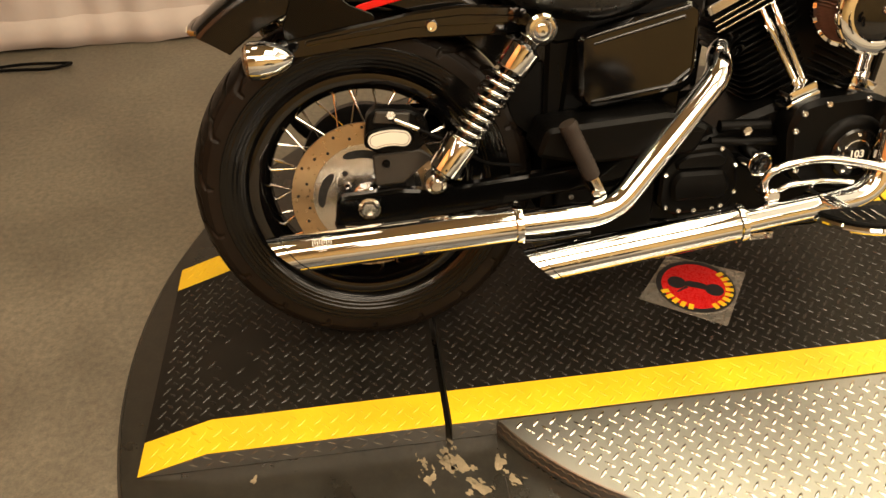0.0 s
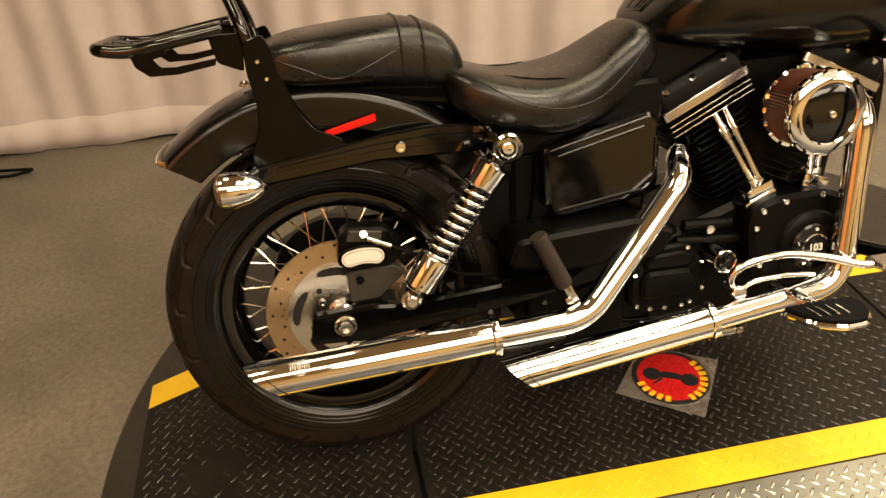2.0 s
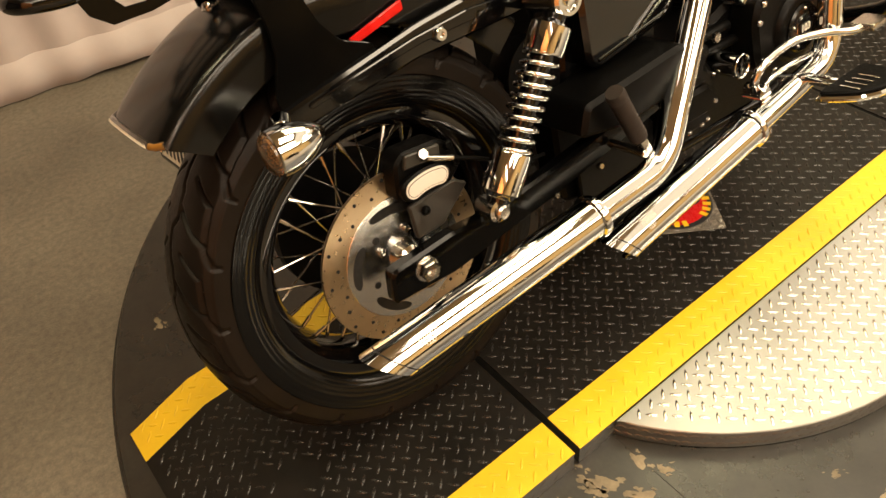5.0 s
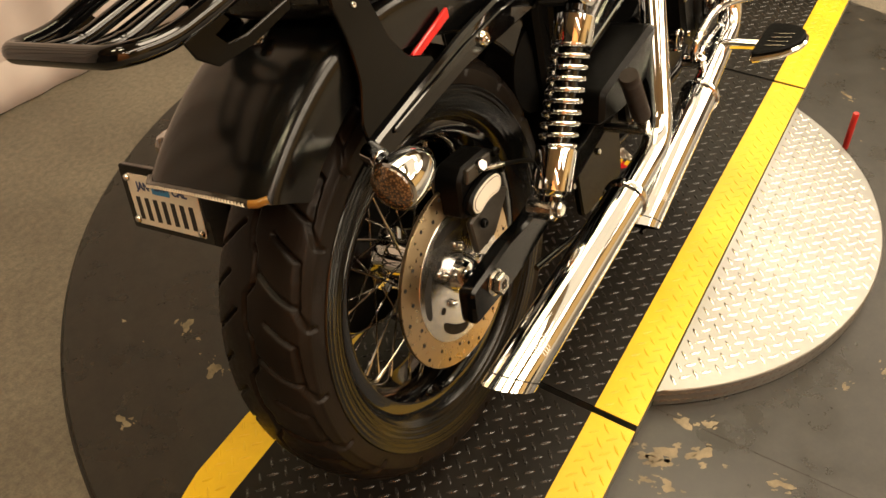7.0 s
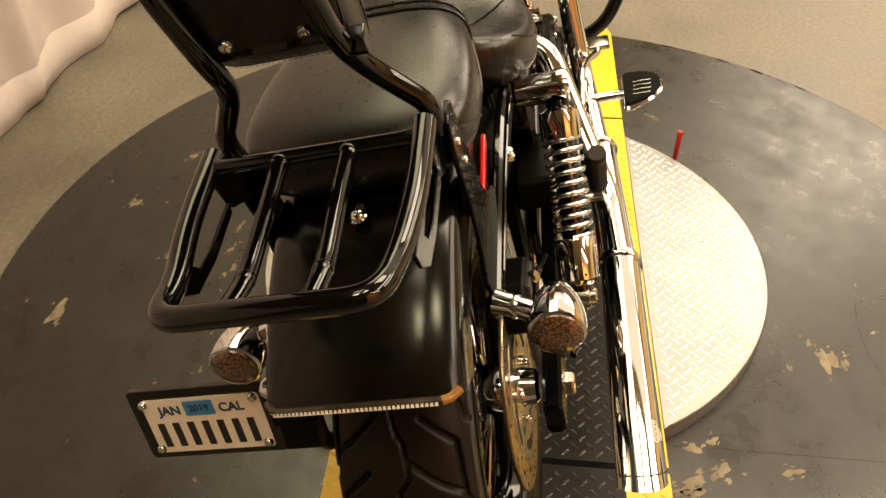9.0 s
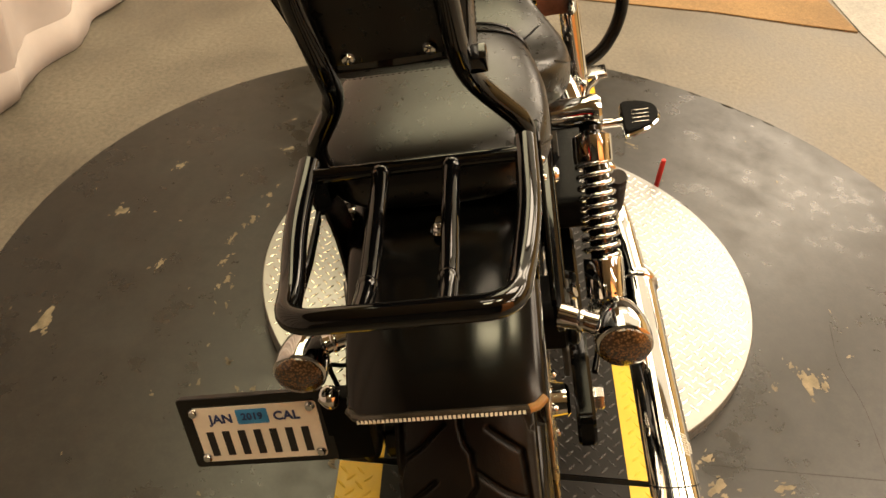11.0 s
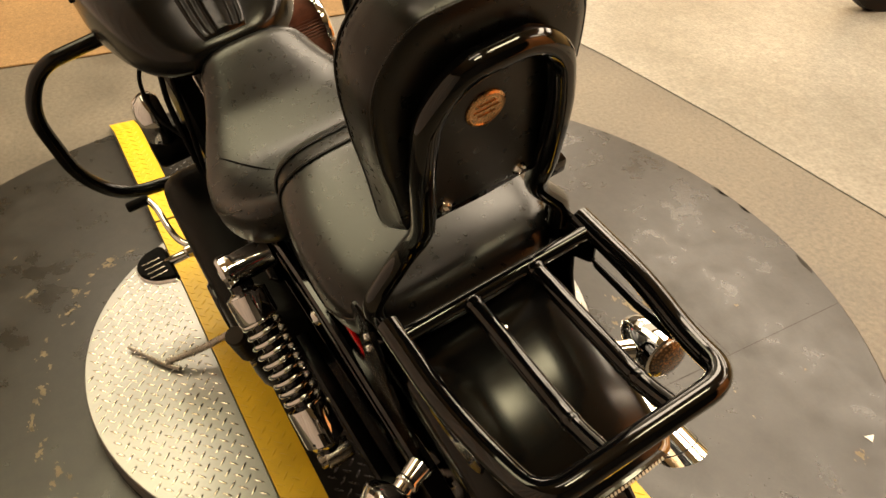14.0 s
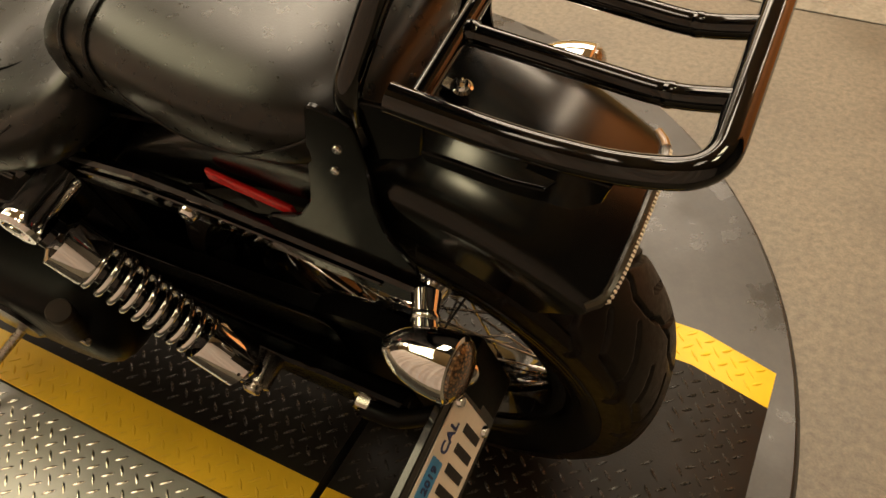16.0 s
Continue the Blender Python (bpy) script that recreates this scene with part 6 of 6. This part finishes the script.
def caliper():
    bm = B()
    slab(bm, rounded([(0.002, 0.430), (0.012, 0.486), (0.030, 0.500), (0.095, 0.492), (0.122, 0.470), (0.128, 0.436), (0.10, 0.412), (0.03, 0.414)], 0.008), -0.085, -0.132, 0.005)
    c = part("brake_caliper", bm, WRINKLE, bike, "black brake caliper with a pale insert")
    bm = B()
    slab(bm, bean(0.050, 0.449, 0.085, 19, 0.0185), -0.132, -0.147, 0.004)
    part("piston_cover", bm, WRINKLE, c)
    bm = B()
    slab(bm, rounded([(0.022, 0.476), (0.030, 0.497), (0.092, 0.488), (0.088, 0.468)], 0.003), -0.130, -0.139, 0.002)
    part("pad_spring", bm, CASTGREY, c)
    for nm, half, d0, d1, mat in (("pale_insert", 0.0148, -0.1465, -0.1485, PADW), ("insert_line", 0.0118, -0.1483, -0.1489, INK), ("insert_face", 0.0108, -0.1487, -0.1494, PADW)):
        bm = B()
        slab(bm, bean(0.050, 0.449, 0.085, 17, half), d0, d1, 0.0002)
        part(nm, bm, mat, c, "pale kidney-shaped insert" if nm == "pale_insert" else "")
    for a, b in (((0.062, -0.143, 0.480), (0.104, -0.146, 0.460)),):
        bm = B()
        tube(bm, [V(*a), V(*b)], 0.0052, 10)
        bolt(bm, V(0.058, -0.132, 0.482), (-0.1, -0.9, 0.5), 0.0095, 0.018, True)
        part("brake_union", bm, NICKEL, c)
    bm = B()
    slab(bm, rounded([(0.016, 0.412), (0.105, 0.416), (0.130, 0.398), (0.07, 0.352), (0.016, 0.352)], 0.006), -0.120, -0.131, 0.003)
    part("caliper_bracket", bm, CASTGREY, c, "dark grey caliper bracket")
    for x, v in ((0.114, 0.446), (0.108, 0.478), (0.04, 0.396)):
        bm = B()
        bolt(bm, V(x, -0.135, v), (0, -1, 0), 0.008, 0.006)
        part("caliper_bolt", bm, WRINKLE, c)
    bm = B()
    tube(bm, smooth_path([(0.104, -0.146, 0.460), (0.16, -0.15, 0.43), (0.20, -0.145, 0.40), (0.235, -0.13, 0.375), (0.30, -0.12, 0.36)], 5), 0.0035, 8)
    part("brake_hose", bm, RUBBER, c)


caliper()


def controls():
    bm = B()
    tube(bm, smooth_path([(0.757, -0.215, 0.292), (0.752, -0.218, 0.318), (0.778, -0.222, 0.342), (0.86, -0.226, 0.352), (0.94, -0.240, 0.338), (1.0, -0.262, 0.322), (1.03, -0.27, 0.322)], 6), 0.0082, 12)
    br = part("brake_pedal", bm, CHROME, bike, "curved chrome brake pedal")
    bm = B()
    box(bm, (1.045, -0.272, 0.324), (0.055, 0.05, 0.014), None, 0.005)
    part("pedal_pad", bm, NICKEL, br, "pale nickel pedal pad")
    bm = B()
    tube(bm, smooth_path([(0.775, -0.215, 0.285), (0.80, -0.22, 0.302), (0.86, -0.223, 0.306), (0.93, -0.22, 0.296)], 5), 0.006, 10)
    lathe(bm, (0.765, -0.19, 0.286), (0, -1, 0), [(0.016, 0), (0.016, 0.04), (0.012, 0.044)], 16)
    part("pedal_pivot", bm, CHROME, br)
    bm = B()
    tube(bm, smooth_path([(0.825, 0.24, 0.315), (0.86, 0.262, 0.322), (0.93, 0.272, 0.315), (1.0, 0.276, 0.327), (1.045, 0.286, 0.333)], 5), 0.0075, 12)
    lathe(bm, (0.825, 0.2, 0.312), (0, 1, 0), [(0.015, 0), (0.015, 0.06), (0.011, 0.064)], 16)
    sh = part("shift_lever", bm, CHROME, bike, "chrome shift lever with a rubber peg")
    bm = B()
    lathe(bm, (1.047, 0.282, 0.333), (0.05, 1, 0), [(0.008, 0), (0.0125, 0.004), (0.0125, 0.05), (0.010, 0.054)], 16)
    part("shift_peg", bm, RUBBER, sh)
    for pts, rad in (([(0.74, 0.13, 0.735), (0.70, 0.14, 0.66), (0.72, 0.15, 0.55), (0.70, 0.15, 0.42)], 0.005), ([(0.80, 0.14, 0.73), (0.84, 0.15, 0.64), (0.78, 0.155, 0.54), (0.76, 0.15, 0.41)], 0.006), ([(0.93, 0.13, 0.73), (0.95, 0.175, 0.66), (0.90, 0.18, 0.60), (0.83, 0.15, 0.56)], 0.0045)):
        bm = B()
        tube(bm, smooth_path(pts, 6), rad, 8)
        part("control_cable", bm, RUBBER, bike, "black control cable")
    # side stand on the left, down to the turntable plate
    to = BIKE.inverted()
    leg = [to @ V(*p) for p in ((0.70, 0.10, 0.13), (0.735, 0.20, 0.075), (0.757, 0.28, 0.035), (0.775, 0.362, 0.012))]
    bm = B()
    tube(bm, smooth_path(leg, 5), 0.0085, 12)
    sd = part("side_stand", bm, STEEL, bike, "metal side stand resting on the plate")
    bm = B()
    foot = [to @ V(*p) for p in ((0.745, 0.340, 0.006), (0.79, 0.375, 0.005), (0.872, 0.428, 0.005))]
    tube(bm, foot, [0.0065, 0.006, 0.0048], 10)
    part("stand_foot", bm, STEEL, sd)


controls()


def licence_plate():
    c = V(-0.180, 0.263, 0.524)
    ex, ey = V(0, -1, 0), V(0.25, 0, 0.968).normalized()
    ez = ex.cross(ey)
    m = Matrix((ex, ey, ez)).transposed().to_4x4()
    m.translation = c
    put = lambda a, b, u: m @ V(a, b, u)
    bm = B()
    slab(bm, rounded([(-0.096, -0.052), (0.096, -0.052), (0.096, 0.054), (-0.096, 0.054)], 0.006), -0.006, 0.003, 0.001, put)
    fr = part("licence_plate", bm, GLOSS, bike, "small white licence plate in a black frame")
    bm = B()
    slab(bm, rounded([(-0.079, -0.042), (0.083, -0.042), (0.083, 0.041), (-0.079, 0.041)], 0.005), 0.0034, 0.0050, 0.0004, put)
    pn = part("plate_panel", bm, PLATEW, fr, "white embossed panel")
    for k in range(7):
        bm = B()
        box(bm, m @ V(-0.062 + 0.0207 * k, -0.014, 0.0054), (0.0095, 0.037, 0.0009), m, 0.0)
        part("plate_bar", bm, INK, pn)
    bm = B()
    slab(bm, rounded([(-0.021, 0.014), (0.020, 0.014), (0.020, 0.036), (-0.021, 0.036)], 0.002, 2), 0.0052, 0.0058, 0.0001, put)
    part("year_sticker", bm, STICKB, pn, "blue year sticker")
    letters("JAN", 0.018, m @ Matrix.Translation((-0.042, 0.023, 0.0056)), PLATEB, pn)
    letters("CAL", 0.018, m @ Matrix.Translation((0.043, 0.023, 0.0056)), PLATEB, pn)
    letters("2019", 0.014, m @ Matrix.Translation((-0.0005, 0.025, 0.0063)), PLATEB, pn)
    for a in (-1, 1):
        for b in (-1, 1):
            bm = B()
            lathe(bm, m @ V(a * 0.0755, b * 0.0345, 0.0045), ez, [(0.0066, 0), (0.0066, 0.002), (0.0045, 0.005), (0.001, 0.0056)], 14)
            part("plate_bolt", bm, CHROME, fr)
    bm = B()
    box(bm, (-0.170, 0.150, 0.515), (0.03, 0.06, 0.095), pose(0, 0, 0, 0, 14, 0), 0.006)
    tube(bm, bend_path([V(-0.165, 0.145, 0.49), V(-0.14, 0.15, 0.40), V(-0.05, 0.172, 0.325), V(0.0, 0.172, 0.319)], 0.04, 5), 0.012, 12)
    part("plate_mount", bm, WRINKLE, fr, "black plate mount")
    bm = B()
    lathe(bm, V(-0.170, 0.160, 0.556), (-0.15, 0.1, 1), [(0.012, 0), (0.0135, 0.003), (0.0135, 0.016), (0.010, 0.021), (0.004, 0.023)], 20)
    part("plate_lamp", bm, CHROME, fr, "small chrome plate lamp")
    bm = B()
    tube(bm, smooth_path([(-0.150, 0.155, 0.55), (-0.13, 0.165, 0.575), (-0.115, 0.15, 0.56), (-0.11, 0.125, 0.58), (-0.12, 0.108, 0.60)], 6), 0.003, 8)
    part("lamp_wire", bm, RUBBER, fr, "thin black lamp wire")


licence_plate()


# ---- a second motorcycle, parked on the pale floor ----


def parked_motorcycle():
    lean = 9
    at = pose(1.60, -3.42, FLOOR_Z + 0.005, 0, 0, 72) @ pose(0, 0, 0, -lean, 0, 0)
    pm = tagged(empty("motorcycle", at), "black motorcycle parked on the pale concrete floor", "motorcycle")
    hub = V(0, 0, 0.315)

    def wheel(name, c, rt, wt):
        bm = B()
        lathe(bm, c, (0, 1, 0), [(rt * 0.70, -wt * 0.30), (rt * 0.74, -wt * 0.42), (rt * 0.86, -wt * 0.5), (rt * 0.95, -wt * 0.40), (rt * 0.99, -wt * 0.2), (rt, 0), (rt * 0.99, wt * 0.2), (rt * 0.95, wt * 0.40), (rt * 0.86, wt * 0.5), (rt * 0.74, wt * 0.42), (rt * 0.70, wt * 0.30)], 64, caps=False)
        tw = part(name, bm, TYRE, pm, "black tyre on a dark spoked rim")
        bm = B()
        lathe(bm, c, (0, 1, 0), [(rt * 0.66, -wt * 0.2), (rt * 0.715, -wt * 0.40), (rt * 0.735, -wt * 0.41), (rt * 0.70, -wt * 0.25), (rt * 0.70, wt * 0.25), (rt * 0.735, wt * 0.41), (rt * 0.715, wt * 0.40), (rt * 0.66, wt * 0.2), (rt * 0.66, -wt * 0.2)], 64, caps=False)
        part("rim", bm, GLOSS, tw)
        bm = B()
        cyl(bm, c - V(0, 0.07, 0), c + V(0, 0.07, 0), 0.035, 24, 0.006)
        part("hub", bm, CHROME, tw)
        for k in range(18):
            a = 2 * math.pi * k / 18
            bm = B()
            sd = 0.03 if k % 2 else -0.03
            tube(bm, [c + V(0.033 * math.cos(a + 0.5), sd, 0.033 * math.sin(a + 0.5)), c + V(rt * 0.67 * math.cos(a), 0, rt * 0.67 * math.sin(a))], 0.003, 6)
            part("spoke", bm, CASTGREY, tw)
        bm = B()
        lathe(bm, c + V(0, -0.06, 0), (0, -1, 0), [(0.07, 0), (0.145, 0), (0.145, 0.005), (0.07, 0.005), (0.07, 0)], 40, caps=False)
        part("brake_disc", bm, CASTGREY, tw)
        return tw
    wheel("front_wheel", hub, 0.33, 0.12)
    wheel("rear_wheel", V(-1.6, 0, 0.315), 0.33, 0.15)
    for u in (-0.1, 0.1):
        bm = B()
        tube(bm, [V(0.01, u, 0.30), V(-0.10, u, 0.52), V(-0.36, u, 1.02)], [0.027, 0.027, 0.02], 16)
        part("fork_leg", bm, GLOSS, pm)
    bm = B()
    loft(bm, [[V((0.36 + b) * math.cos(a), u, hub.z + (0.36 + b) * math.sin(a)) for u, b in ((-0.07, -0.03), (-0.06, 0), (0, 0.008), (0.06, 0), (0.07, -0.03), (0.06, -0.004), (0, 0.004), (-0.06, -0.004))] for a in np.linspace(radians(35), radians(150), 24)])
    part("front_fender", bm, GLOSS, pm)
    bm = B()
    lathe(bm, V(-0.18, 0, 0.90), (-1, 0, 0.05), [(0.085, 0), (0.09, 0.02), (0.08, 0.1), (0.04, 0.15)], 32)
    part("headlamp", bm, CHROME, pm)
    bm = B()
    tube(bm, bend_path([V(-0.62, -0.38, 1.06), V(-0.45, -0.28, 1.10), V(-0.36, 0, 1.04), V(-0.45, 0.28, 1.10), V(-0.62, 0.38, 1.06)], 0.08, 6), 0.014, 12)
    part("handlebar", bm, CHROME, pm)
    bm = B()
    loft(bm, [section(x, w, b, t) for x, w, b, t in spread([(-0.45, 0.05, 0.80, 0.86), (-0.5, 0.13, 0.74, 0.93), (-0.68, 0.16, 0.72, 0.96), (-0.88, 0.10, 0.74, 0.88), (-0.95, 0.04, 0.77, 0.83)], 20)])
    part("fuel_tank", bm, SATIN, pm, "", 60)
    bm = B()
    loft(bm, [section(x, w, b, t) for x, w, b, t in spread([(-0.9, 0.06, 0.70, 0.78), (-1.05, 0.16, 0.64, 0.74), (-1.25, 0.15, 0.66, 0.78), (-1.5, 0.12, 0.74, 0.83), (-1.6, 0.06, 0.76, 0.81)], 20)])
    part("seat", bm, LEATHER, pm, "", 60)
    bm = B()
    slab(bm, rounded([(-0.5, 0.18), (-1.15, 0.18), (-1.18, 0.5), (-0.95, 0.68), (-0.6, 0.68), (-0.45, 0.45)], 0.06), -0.14, 0.14, 0.02)
    part("engine", bm, WRINKLE, pm)
    for u in (-0.09, 0.09):
        bm = B()
        tube(bm, bend_path([V(-0.36, u * 0.4, 0.92), V(-0.48, u, 0.45), V(-0.6, u, 0.16), V(-1.15, u, 0.17), V(-1.6, u * 1.5, 0.315)], 0.1, 6), 0.018, 12)
        part("frame_tube", bm, GLOSS, pm)
    bm = B()
    tube(bm, [V(-0.6, -0.2, 0.24), V(-1.75, -0.2, 0.30)], 0.04, 20)
    part("silencer", bm, CHROME, pm)
    bm = B()
    tube(bm, [V(-0.95, 0.12, 0.16), V(-0.98, 0.22, 0.008)], 0.012, 10)
    part("side_stand", bm, CHROME, pm)


parked_motorcycle()
